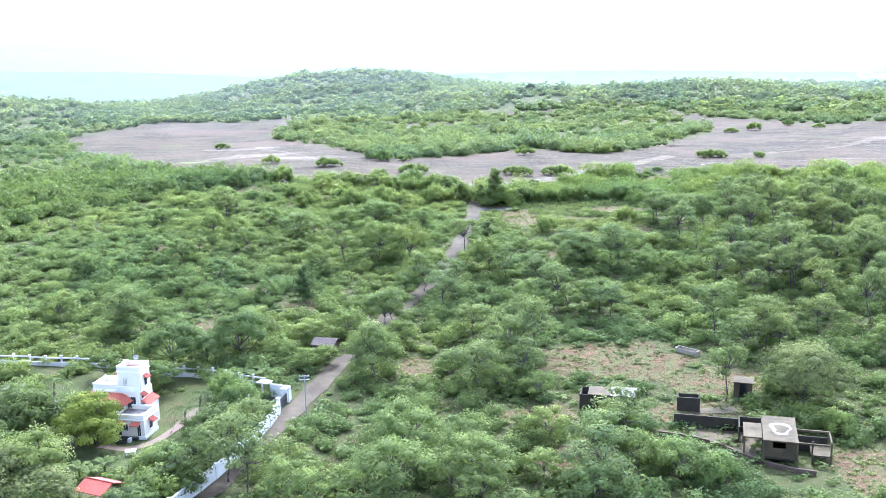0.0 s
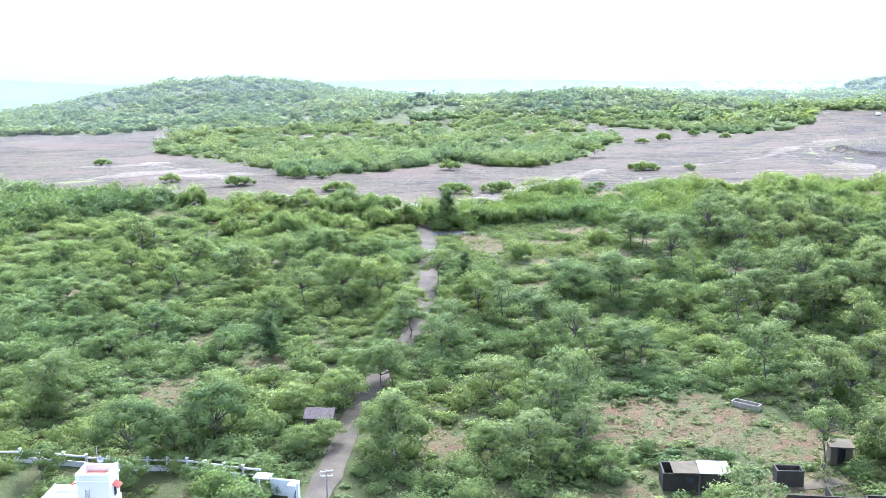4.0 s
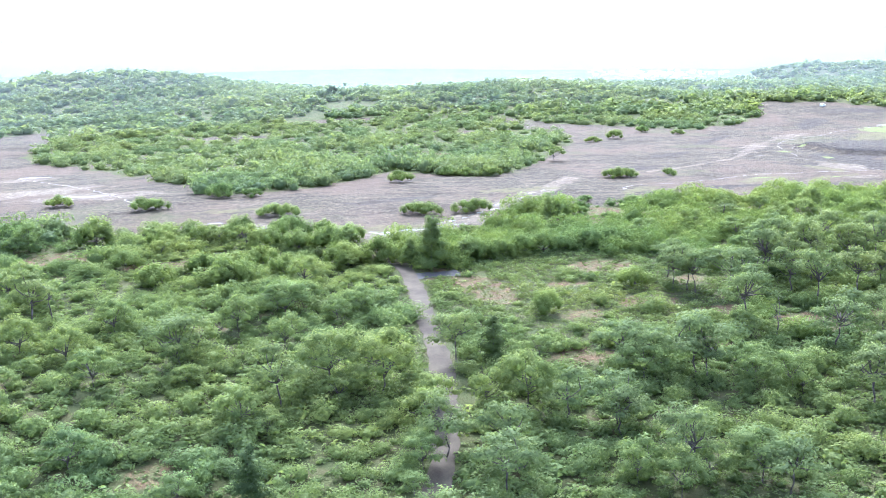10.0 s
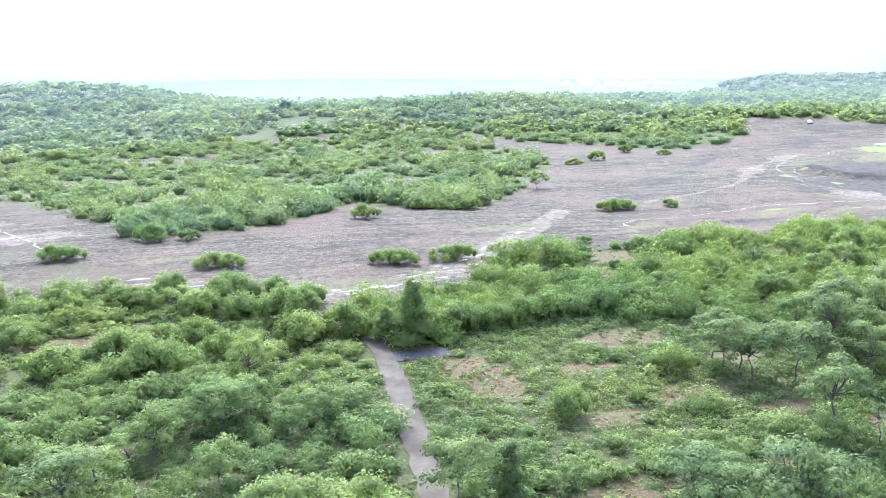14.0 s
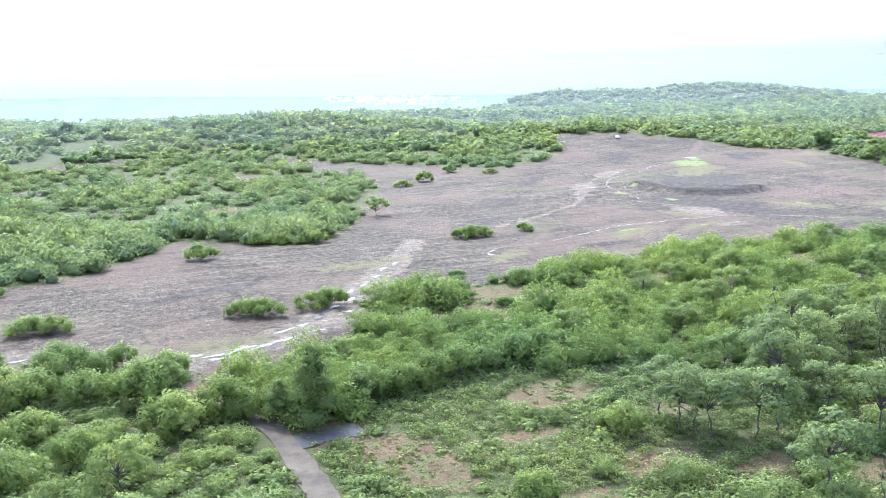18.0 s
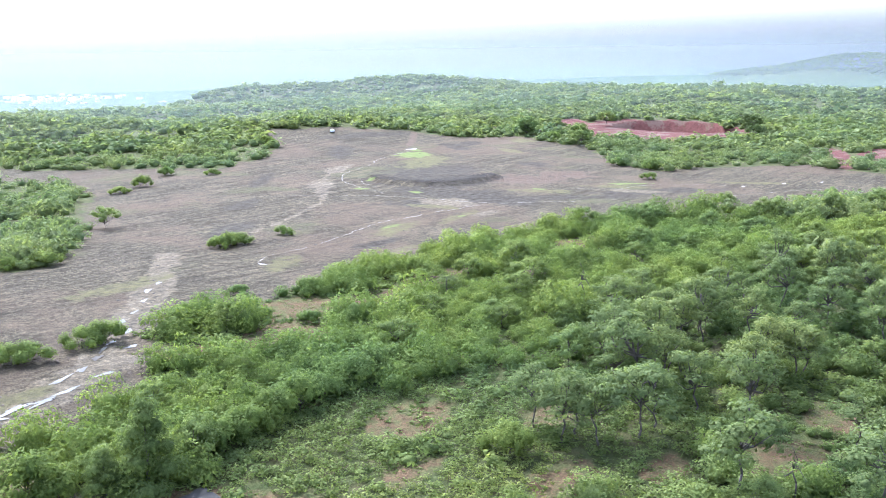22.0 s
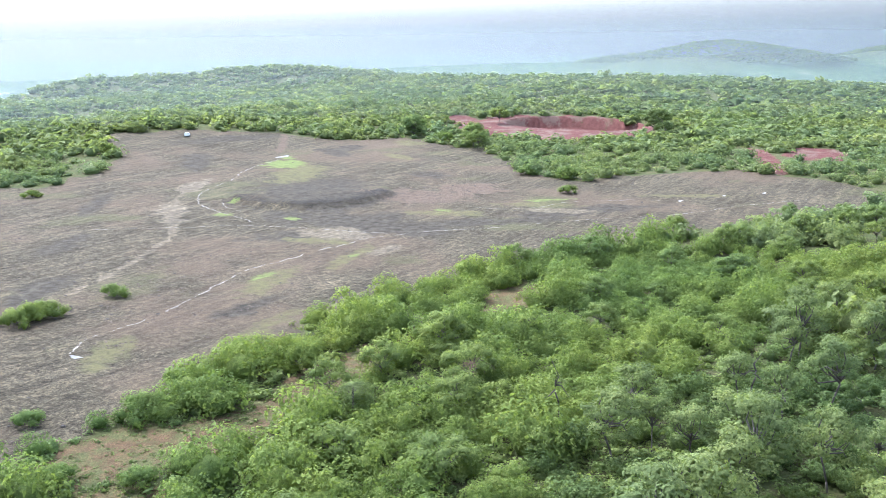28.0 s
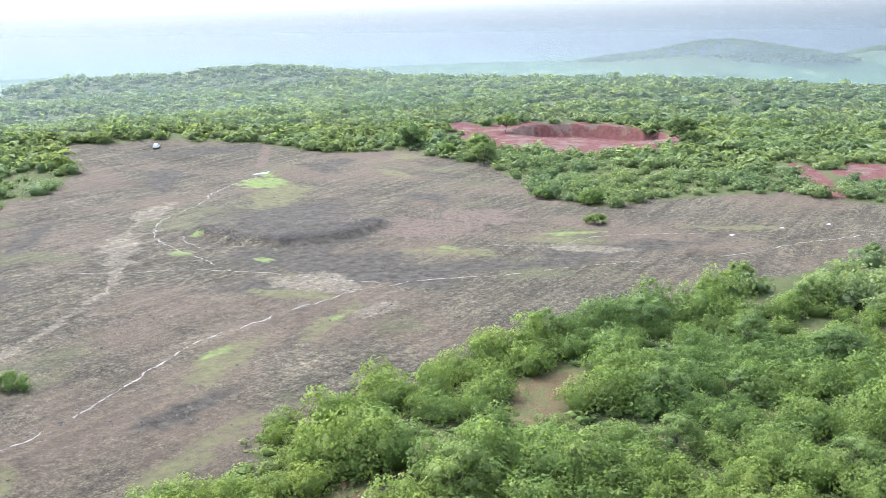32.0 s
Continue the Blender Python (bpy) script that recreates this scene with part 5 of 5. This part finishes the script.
stand("lime", (101, 102), [(-46.6, 119.6), (-50.3, 121), (-48.2, 123)], "yellow-green leafy tree in front of the villa", "garden trees")
stand("grey", (103,), [(-52.5, 104.6), (-46.7, 101.7)], "broad tree with fine grey-green leaves", "grey-leaved trees", 0.8, 1.0)
stand("garden", (104, 105), [(-33.9, 107.8), (-55.4, 112.7), (-29.9, 130.6), (-34.8, 139.6), (-43.5, 140.5), (-48.4, 136.4), (-54.3, 146.5), (-68, 129.1), (-64.1, 111.8), (-30.9, 105.4), (-35.9, 98.8), (-46.7, 100.8), (-32.9, 110.6), (-27.4, 123.6)],
      "leafy garden tree inside the white wall", "garden trees", 0.55, 0.95)
tree("wide", 108, (52.4, 129.3), "very broad low tree with fine grey-green leaves above the ruin", "grey-leaved trees")
tree("round", 109, (100.2, 397.2), "small leafy tree alone on the bare rock", "trees on the rock")
stand("dark", (107,), [(-56.6, 123), (-59.3, 117.5), (-53.4, 109.6), (-29.8, 124.5), (-32, 121), (-31.5, 115.8)], "dark dense garden tree", "garden trees", 0.85, 1.05)
stand("open", (106,), [(-25.5, 116.6), (-27, 109.5), (-58.3, 102.9)], "open tree at the white compound wall", "garden trees")

# compound wall along the lane, with its gate, and the fence at the back
cwall = root("compound_wall", pose(0, 0, 0), "white plastered compound wall along the lane", "wall")
run = [(-35.5, 93.3), (-32.1, 101.2), (-28.7, 110.3), (-26.1, 119), (-24.6, 126.5), (-23.9, 131.1)]
for (ax, ay), (bx, by) in zip(run, run[1:]):
    n = max(1, round(math.hypot(bx - ax, by - ay) / 3.1))
    for k in range(n):
        px, py, qx, qy = ax + (bx - ax) * k / n, ay + (by - ay) * k / n, ax + (bx - ax) * (k + 1) / n, ay + (by - ay) * (k + 1) / n
        mx_, my_, ln, ang = (px + qx) / 2, (py + qy) / 2, math.hypot(qx - px, qy - py), math.atan2(qy - py, qx - px)
        z = ground(mx_, my_)
        w = part("wall_panel", boxes((-ln / 2 + 0.17, ln / 2 - 0.17, -0.09, 0.09, -0.3, 1.95), (-ln / 2 + 0.17, ln / 2 - 0.17, -0.14, 0.14, 1.95, 2.05), bevel=0.015), WHITE, cwall)
        w.matrix_world = pose(mx_, my_, z, 0, 0, math.degrees(ang))
        p = part("pier", boxes((-0.17, 0.17, -0.19, 0.19, -0.3, 2.2), (-0.22, 0.22, -0.24, 0.24, 2.2, 2.3), bevel=0.02), WHITE, cwall)
        p.matrix_world = pose(px, py, z, 0, 0, math.degrees(ang))
gate = root("gate", pose(-23.7, 133.4, ground(-23.7, 133.4), 0, 0, 80), "black iron gate between white gate piers", "gate")
part("gate_frame", boxes((-1.9, 1.9, -0.03, 0.03, 0.15, 0.22), (-1.9, 1.9, -0.03, 0.03, 1.7, 1.77), (-1.9, -1.83, -0.03, 0.03, 0.22, 1.7), (1.83, 1.9, -0.03, 0.03, 0.22, 1.7)), BLACK, gate)
for k in range(12):
    part("board", boxes((-1.8, 1.8, -0.02, 0.02, 0.27 + 0.12 * k, 0.35 + 0.12 * k)), BLACK, gate)
for x in (-2.2, 2.2):
    part("gate_pier", boxes((x - 0.25, x + 0.25, -0.25, 0.25, -0.3, 2.3), (x - 0.3, x + 0.3, -0.3, 0.3, 2.3, 2.42), bevel=0.02), WHITE, gate)
lodge = root("gate_canopy", pose(-26.1, 137.7, ground(-25.9, 137.4), 0, 0, -22), "flat white canopy and return wall beside the gate", "canopy")
part("canopy_slab", boxes((-2.2, -0.2, -0.8, 0.8, 2.2, 2.36), bevel=0.02), OFFWHITE, lodge)
part("return_wall", boxes((-0.2, 2.9, -0.1, 0.1, 0, 2.1)), WHITE, lodge)
for x in (-2.0, -0.4):
    part("post", boxes((x - 0.12, x + 0.12, 0.4, 0.64, 0, 2.2)), WHITE, lodge)
part("end_wall", boxes((2.5, 3.5, -1.6, -0.1, 0, 2.2)), WHITE, lodge)
fence = root("garden_fence", pose(0, 0, 0), "pale concrete post and rail fence behind the garden", "fence")
run = [(-87.5, 154.7), (-74.9, 154.1), (-58.1, 151.8), (-46.5, 147.5), (-36.7, 145.2), (-27.4, 141.3)]
for (ax, ay), (bx, by) in zip(run, run[1:]):
    n = max(1, round(math.hypot(bx - ax, by - ay) / 2.8))
    for k in range(n):
        px, py, qx, qy = ax + (bx - ax) * k / n, ay + (by - ay) * k / n, ax + (bx - ax) * (k + 1) / n, ay + (by - ay) * (k + 1) / n
        ln, ang, z = math.hypot(qx - px, qy - py), math.degrees(math.atan2(qy - py, qx - px)), ground((px + qx) / 2, (py + qy) / 2)
        r = part("rail", boxes((-ln / 2 + 0.13, ln / 2 - 0.13, -0.08, 0.08, 1.35, 1.55), (-ln / 2 + 0.13, ln / 2 - 0.13, -0.06, 0.06, -0.2, 0.75)), OFFWHITE, fence)
        r.matrix_world = pose((px + qx) / 2, (py + qy) / 2, z, 0, 0, ang)
        p = part("post", boxes((-0.13, 0.13, -0.13, 0.13, -0.2, 1.8), (-0.18, 0.18, -0.18, 0.18, 1.8, 1.92)), OFFWHITE, fence)
        p.matrix_world = pose(px, py, z, 0, 0, ang)

# the pole on the lane with its wires
POLE = (-19.9, 130.2)
pz = ground(*POLE)
pole = root("utility_pole", pose(*POLE, pz), "grey steel utility pole with two cross arms by the lane", "utility pole")
part("pole", rod(bmesh.new(), (0, 0, -0.2), (0, 0, 6.3), 0.09, 0.06, 8), GREY, pole)
for z in (6.15, 5.6):
    arm = part("cross_arm", boxes((-0.75, 0.75, -0.05, 0.05, z - 0.05, z + 0.05)), GREY, pole)
    for x in (-0.65, 0, 0.65):
        part("insulator", rod(bmesh.new(), (x, 0, z + 0.05), (x, 0, z + 0.22), 0.05, 0.04), OFFWHITE, arm)
part("stay", rod(bmesh.new(), (0, 0, 5.5), (2.0, 1.1, 0), 0.015), GREY, pole)
wires = root("power_lines", pose(0, 0, 0), "four thin sagging power lines over the lane", "wires")
for k, (dx, z) in enumerate(((-0.65, 6.3), (0, 6.3), (0.65, 6.3), (0, 5.75))):
    bm, prev = bmesh.new(), None
    for j in range(9):
        f = j / 8
        p = Vector((POLE[0] + dx - 21 * f, POLE[1] - 46 * f, pz + z - 4 * 0.6 * f * (1 - f)))
        if prev:
            rod(bm, prev, p, 0.012, 0.012, 4)
        prev = p
    part("wire", bm, BLACK, wires)
lamp = root("lamp_post", pose(-27.5, 127.1, ground(-27.5, 127.1)), "thin grey post inside the white wall", "post")
part("pole", rod(bmesh.new(), (0, 0, 0), (0, 0, 4.6), 0.05, 0.04), GREY, lamp)
part("cap", rod(bmesh.new(), (0, 0, 4.6), (0, 0, 4.75), 0.09, 0.05), GREY, lamp)
copy_thing(pole, pose(POLE[0] - 21, POLE[1] - 46, ground(POLE[0] - 21, POLE[1] - 46)))

# hut on the lane
hut = root("hut", pose(-19.6, 155.6, ground(-19.6, 155.6), 0, 0, -14), "small brown hut with a ribbed sheet roof by the lane", "hut")
part("wall", boxes((-1.7, 1.7, -1.5, -1.3, 0, 1.95), (-1.7, 1.7, 1.3, 1.5, 0, 1.95), (-1.7, -1.5, -1.3, 1.3, 0, 1.95), (1.5, 1.7, -1.3, 1.3, 0, 2.3)), LATERITE, hut)
bm = bmesh.new()
tiled(bm, ((-2.1, -2.0, 1.9), (2.1, -2.0, 1.9), (2.1, 0.1, 2.65), (-2.1, 0.1, 2.65)), 16, 0.04)
tiled(bm, ((2.1, 1.9, 1.95), (-2.1, 1.9, 1.95), (-2.1, 0.1, 2.65), (2.1, 0.1, 2.65)), 16, 0.04)
part("roof", bm, RUST, hut, "brown ribbed sheet roof")
part("door", boxes((-0.4, 0.4, -1.54, -1.5, 0, 1.75)), DARK_HOLE, hut)
part("post", rod(bmesh.new(), (-1.9, -1.85, 0), (-1.9, -1.85, 1.9), 0.06), BARK, hut)

# ---- the abandoned buildings ----
rz = -4.6
ruin = root("ruined_building", pose(43.1, 113.8, rz, 0, 0, -17) @ Matrix.Diagonal((0.86, 1, 1, 1)), "abandoned roofless concrete building stained black with mould", "ruin")
LIMED = plain("lime_stain", (0.17, 0.16, 0.13), 0.9, var=0.6, scale=1.5)
part("roof_slab", boxes((-2.3, 2.6, -4.2, 4.0, 3.3, 3.5), bevel=0.03), CONCRETE, ruin, "grey-brown roof slab with white lime stains")
part("porch_slab", boxes((-5.0, -2.32, -2.6, 2.2, 2.9, 3.06), bevel=0.02), CONCRETE, ruin, "lower brown porch slab")
part("wall", boxes((-2.2, -2.0, -4.0, 3.8, 0, 3.3)), SOOT, ruin)
part("wall", boxes((-2.0, 2.4, 3.6, 3.8, 0, 3.3)), SOOT, ruin)
part("back_wall", boxes((2.3, 2.5, -0.5, 3.6, 0, 3.3)), SOOT, ruin)
part("front_wall", boxes((-1.95, 2.3, -3.85, -3.7, 1.16, 2.35), (-1.95, -0.9, -3.85, -3.7, 2.35, 3.28), (0.9, 2.3, -3.85, -3.7, 2.35, 3.28)), CONCRETE, ruin, "brown streaked front wall")
part("floor_slab", boxes((-2.0, 2.4, -4.0, 3.6, -0.15, 0.1)), CONCRETE, ruin)
part("mid_slab", boxes((-2.0, 2.4, -4.1, -1.0, 1.0, 1.15)), SOOT, ruin)
for x, y in ((-2.1, -4.05), (2.45, -4.05), (2.45, -2.0), (-4.85, -2.45), (-4.85, 2.05)):
    part("column", boxes((x - 0.13, x + 0.13, y - 0.13, y + 0.13, 0, 3.3 if x > -3 else 2.9)), CONCRETE, ruin)
a = np.linspace(0, 2 * np.pi, 33)
bm = bmesh.new()
outer = [bm.verts.new((0.3 + 1.45 * (1 + 0.2 * math.sin(3 * t) + 0.08 * math.sin(7 * t + 1) + 0.05 * math.sin(13 * t)) * math.cos(t), -0.2 + 2.3 * (1 + 0.15 * math.cos(2 * t)) * math.sin(t), 3.506)) for t in a[:-1]]
inner = [bm.verts.new((0.3 + 0.95 * (1 + 0.25 * math.sin(3 * t + 1) + 0.12 * math.sin(5 * t) + 0.07 * math.sin(11 * t)) * math.cos(t), -0.2 + 1.6 * (1 + 0.2 * math.cos(2 * t)) * math.sin(t), 3.506)) for t in a[:-1]]
for k in range(32):
    bm.faces.new((outer[k], outer[(k + 1) % 32], inner[(k + 1) % 32], inner[k]))
part("lime_ring", bm, LIMED, ruin, "white lime stain ring")
part("beam", boxes((2.6, 7.4, 1.0, 1.2, 2.9, 3.15), (7.2, 7.4, -2.2, 1.0, 2.9, 3.1), (2.6, 7.2, -2.3, -2.1, 2.5, 2.7)), CONCRETE, ruin)
part("side_wall", boxes((2.6, 7.2, 1.2, 1.35, 0, 2.2)), SOOT, ruin)
part("sill_slab", boxes((4.6, 7.3, -2.2, 1.0, 1.0, 1.15)), CONCRETE, ruin)
for x, y in ((7.3, 1.1), (7.3, -2.2), (4.7, -2.2)):
    part("column", boxes((x - 0.12, x + 0.12, y - 0.12, y + 0.12, 0, 3.0)), CONCRETE, ruin)
part("yard_floor", boxes((-13, -2.25, -2.5, 5.5, -0.1, 0.24)), CONCRETE, ruin, "wet stained concrete yard")
part("rear_wall", boxes((-15.5, -5.5, 5.6, 5.8, 0, 2.0), (-9.5, -9.3, 5.8, 9, 0, 1.8)), SOOT, ruin)
part("rear_room", boxes((-5.5, -2.2, 5.5, 5.7, 0, 2.4), (-5.6, -5.4, 2.0, 5.5, 0, 2.4)), SOOT, ruin)
curve = root("retaining_wall", pose(0, 0, 0), "low curved brown retaining wall of the ruin", "wall")
bm, rows = bmesh.new(), []
line = [(29.3, 120.2), (31.3, 119.4), (33.3, 118.3), (35.2, 116.8), (36.6, 115.3), (37.7, 113.4), (39, 111.5), (41.1, 109.4), (43.2, 107.9), (45.5, 106.9)]
for k in range(len(line)):
    p, q = Vector(line[max(0, k - 1)]), Vector(line[min(len(line) - 1, k + 1)])
    s = Vector((-(q - p).y, (q - p).x)).normalized() * 0.14
    c = Vector(line[k])
    rows.append([bm.verts.new((*(c + o), z)) for o, z in ((s, rz - 0.6), (s, rz + 0.75), (-s, rz + 0.75), (-s, rz - 0.6))])
for r0, r1 in zip(rows, rows[1:]):
    for j in range(4):
        bm.faces.new((r0[j], r0[(j + 1) % 4], r1[(j + 1) % 4], r1[j]))
part("wall_face", bm, LATERITE, curve)
shed = root("roofless_shed", pose(24.2, 130.6, rz + 0.1, 0, 0, -14), "black-stained concrete shed with a patched sheet roof", "shed")
part("front_wall", boxes((-4.0, 0.2, -1.6, -1.4, 0, 2.4)), SOOT, shed)
part("side_wall", boxes((-4.0, -3.8, -1.4, 1.6, 0, 2.4), (0.0, 0.2, -1.4, 1.6, 0, 2.4)), SOOT, shed)
part("rear_wall", boxes((-3.8, 4.0, 1.4, 1.6, 0, 2.5)), SOOT, shed)
part("front_wall", boxes((0.4, 4.0, -1.3, -1.1, 0, 2.2), (3.8, 4.0, -1.1, 1.4, 0, 2.3)), SOOT, shed)
part("roof_slab", boxes((-2.8, 0.3, -1.7, 1.7, 2.41, 2.53)), CONCRETE, shed, "brown roof slab")
part("roof_sheet", slab(bmesh.new(), ((0.35, -1.4, 2.4), (4.1, -1.4, 2.35), (4.1, 1.7, 2.65), (0.35, 1.7, 2.7)), 0.06), PALE, shed, "pale metal roof sheet")
# dark plate on the solid wall, painted as a window's dark inside
part("dark_window_plate", boxes((-1.2, -0.4, -1.62, -1.6, 1.2, 1.9)), DARK_HOLE, shed)
part("leaning_post", rod(bmesh.new(), (0.1, -2.4, 0), (0.3, -1.7, 2.3), 0.12), RUST, shed)
tank = root("water_tank", pose(35.6, 129.1, rz + 0.1, 0, 0, -14), "square black-stained concrete tank", "tank")
part("tank_wall", boxes((-1.6, 1.6, -0.9, -0.7, 0, 2.1), (-1.6, 1.6, 0.7, 0.9, 0, 2.1), (-1.6, -1.4, -0.7, 0.7, 0, 2.1), (1.4, 1.6, -0.7, 0.7, 0, 2.1)), SOOT, tank)
part("tank_floor", boxes((-1.4, 1.4, -0.7, 0.7, 1.2, 1.3)), SOOT, tank)
tagged(part("slab", boxes((36, 43, 127.2, 131.2, rz - 0.1, rz + 0.14)), CONCRETE), "pale cracked concrete floor between ruins", "slab")
wc = root("outbuilding", pose(44.9, 133.3, rz + 0.3, 0, 0, -20), "small concrete outbuilding with a dark doorway", "outbuilding")
part("wall", boxes((-1.3, 1.3, 1.0, 1.2, 0, 2.4), (-1.3, -1.1, -1.2, 1.0, 0, 2.4), (1.1, 1.3, -1.2, 1.0, 0, 2.4), (-1.1, -0.5, -1.2, -1.0, 0, 2.4), (0.5, 1.1, -1.2, -1.0, 0, 2.4)), CONCRETE, wc)
part("roof_slab", boxes((-1.5, 1.5, -1.4, 1.4, 2.4, 2.52)), CONCRETE, wc)
# near-black sheet added inside, so that its colour darkens the doorway
part("dark_doorway_sheet", boxes((-1.1, 1.1, 0.2, 0.3, 0, 2.38)), DARK_HOLE, wc)
trough = root("stone_trough", pose(41.2, 151, ground(41.2, 151), 0, 0, -48), "long pale concrete trough in the clearing", "trough")
TROUGH = plain("old_trough_concrete", (0.22, 0.19, 0.14), 0.9, var=0.35)
part("long_side", boxes((-2.0, 2.0, -0.7, -0.55, 0, 0.8), bevel=0.02), TROUGH, trough)
part("long_side", boxes((-2.0, 2.0, 0.55, 0.7, 0, 0.8), bevel=0.02), TROUGH, trough)
part("short_side", boxes((-2.0, -1.85, -0.55, 0.55, 0, 0.8)), TROUGH, trough)
part("short_side", boxes((1.85, 2.0, -0.55, 0.55, 0, 0.8)), TROUGH, trough)
part("trough_floor", boxes((-1.85, 1.85, -0.55, 0.55, 0, 0.2)), SOOT, trough)

# ---- on the plateau ----
car = root("parked_car", pose(299.5, 510.8, ground(299.5, 510.8) - 0.02, 0, 0, 35), "white car parked on the bare rock at the wood", "car")
bm = bmesh.new()
box(bm, -2.2, 2.2, -0.85, 0.85, 0.3, 1.05, 0.12)
part("body", bm, WHITE, car)
bm = bmesh.new()
low = [bm.verts.new(p) for p in ((-2.0, -0.8, 0.94), (1.0, -0.8, 0.94), (1.0, 0.8, 0.94), (-2.0, 0.8, 0.94))]
top = [bm.verts.new(p) for p in ((-1.7, -0.65, 1.55), (0.3, -0.65, 1.55), (0.3, 0.65, 1.55), (-1.7, 0.65, 1.55))]
bm.faces.new(top)
for k in range(4):
    bm.faces.new((low[k], low[(k + 1) % 4], top[(k + 1) % 4], top[k]))
part("cabin", bm, GLASS, car, "dark car windows")
part("roof", boxes((-1.75, 0.4, -0.7, 0.7, 1.5, 1.64), bevel=0.04), WHITE, car)
part("pillar", boxes((-2.0, -1.75, -0.78, 0.78, 1.04, 1.5), (-0.75, -0.6, -0.79, 0.79, 1.04, 1.5)), WHITE, car)
for x in (-1.35, 1.35):
    for s in (-1, 1):
        wheel = part("wheel", rod(bmesh.new(), (x, s * 0.68, 0.34), (x, s * 0.9, 0.34), 0.34, 0.34, 14), BLACK, car)
        part("rim", rod(bmesh.new(), (x, s * 0.9, 0.34), (x, s * 0.92, 0.34), 0.2, 0.2, 10), GREY, wheel)


def stones(name, x, y, lo, hi, mat, label, rng):
    """Loose angular stones lying on the rock."""
    u = np.array([(-1, -1, -0.6), (1, -1, -0.6), (1, 1, -0.6), (-1, 1, -0.6), (-0.7, -0.7, 0.6), (0.7, -0.7, 0.7), (0.75, 0.6, 0.5), (-0.6, 0.75, 0.65)])
    f = np.array([(0, 1, 5, 4), (1, 2, 6, 5), (2, 3, 7, 6), (3, 0, 4, 7), (4, 5, 6, 7)])
    shapes = [(u * (1, rng.uniform(0.6, 1), rng.uniform(0.4, 0.9)) + rng.normal(size=u.shape) * 0.16, f, u) for _ in range(6)]
    v, q, _ = scatter(shapes, x, y, rng.uniform(lo, hi, len(x)), np.ones(len(x)), rng, -0.2)
    return tagged(new(name, quads(name, v, q, mat)), label, "stones", kind="stuff")


CLOD_RED = plain("brown_laterite_rubble", (0.115, 0.083, 0.061), 0.95, var=0.4, scale=1.2, bump=0.5)
ROCKY = plain("dark_laterite", (0.046, 0.039, 0.032), 0.9, var=0.5, scale=0.8, bump=0.5)
x, y = sown(200, 262, 362, 416, 0.65, dice)
edge = oval(x, y, *TERRACE) + 0.05 * ripple(x, y, 3)
keep = (np.abs(edge - 0.93) < 0.3 * dice.uniform(size=len(x))) & (-0.77 * (x - TERRACE[0]) - 0.64 * (y - TERRACE[1]) > 4)
stones("boulders", x[keep], y[keep], 0.08, 0.26, ROCKY, "dark broken rock along the terrace edge", dice)
x, y = sown(220, 278, 338, 380, 1.5, dice)
keep = dice.uniform(size=len(x)) < 0.6 * patches(RUBBLE, x, y)
stones("rubble", x[keep], y[keep], 0.12, 0.3, CLOD_RED, "scattered brown laterite rubble", dice)
x, y = sown(40, 320, 285, 480, 3.0, dice)
keep = (dice.uniform(size=len(x)) < 0.22 * (0.5 + ripple(x, y, 0.4))) & (rock_at(x, y) > 3)
stones("loose_stones", x[keep], y[keep], 0.1, 0.3, ROCKY, "loose dark stones scattered over the rock", dice)

CLOD = plain("brown_laterite_crust", (0.085, 0.066, 0.05), 0.95, var=0.5, scale=0.9, bump=0.5)
x, y = sown(-60, 260, 282, 400, 1.15, dice)
band = ripple(x, y, 0.35) + 0.8 * ripple(x, y, 1.3)
keep = (dice.uniform(size=len(x)) < 0.5 * sstep(0.0, 0.9, band)) & (rock_at(x, y) > 2) & (near_path(x, y) < 170)
stones("rock_crust", x[keep], y[keep], 0.08, 0.24, CLOD, "crumbled brown crust lying on the bare rock", dice)

# the far village on the plain
vx, vy = dice.normal(1420, 100, 90), dice.normal(2720, 130, 90)
hv, hf, n0 = [], [], 0
for a, b in zip(vx, vy):
    w, d, h, z = dice.uniform(4, 9), dice.uniform(4, 8), dice.uniform(3, 8), ground(a, b)
    hv += [(a + sx * w, b + sy * d, z + sz * h) for sz in (0, 1) for sx, sy in ((-1, -1), (1, -1), (1, 1), (-1, 1))]
    hf += [(n0, n0 + 1, n0 + 5, n0 + 4), (n0 + 1, n0 + 2, n0 + 6, n0 + 5), (n0 + 2, n0 + 3, n0 + 7, n0 + 6), (n0 + 3, n0, n0 + 4, n0 + 7), (n0 + 4, n0 + 5, n0 + 6, n0 + 7)]
    n0 += 8
tagged(new("village", quads("village", hv, hf, WHITE)), "far white houses of a village in haze", "village", kind="stuff")
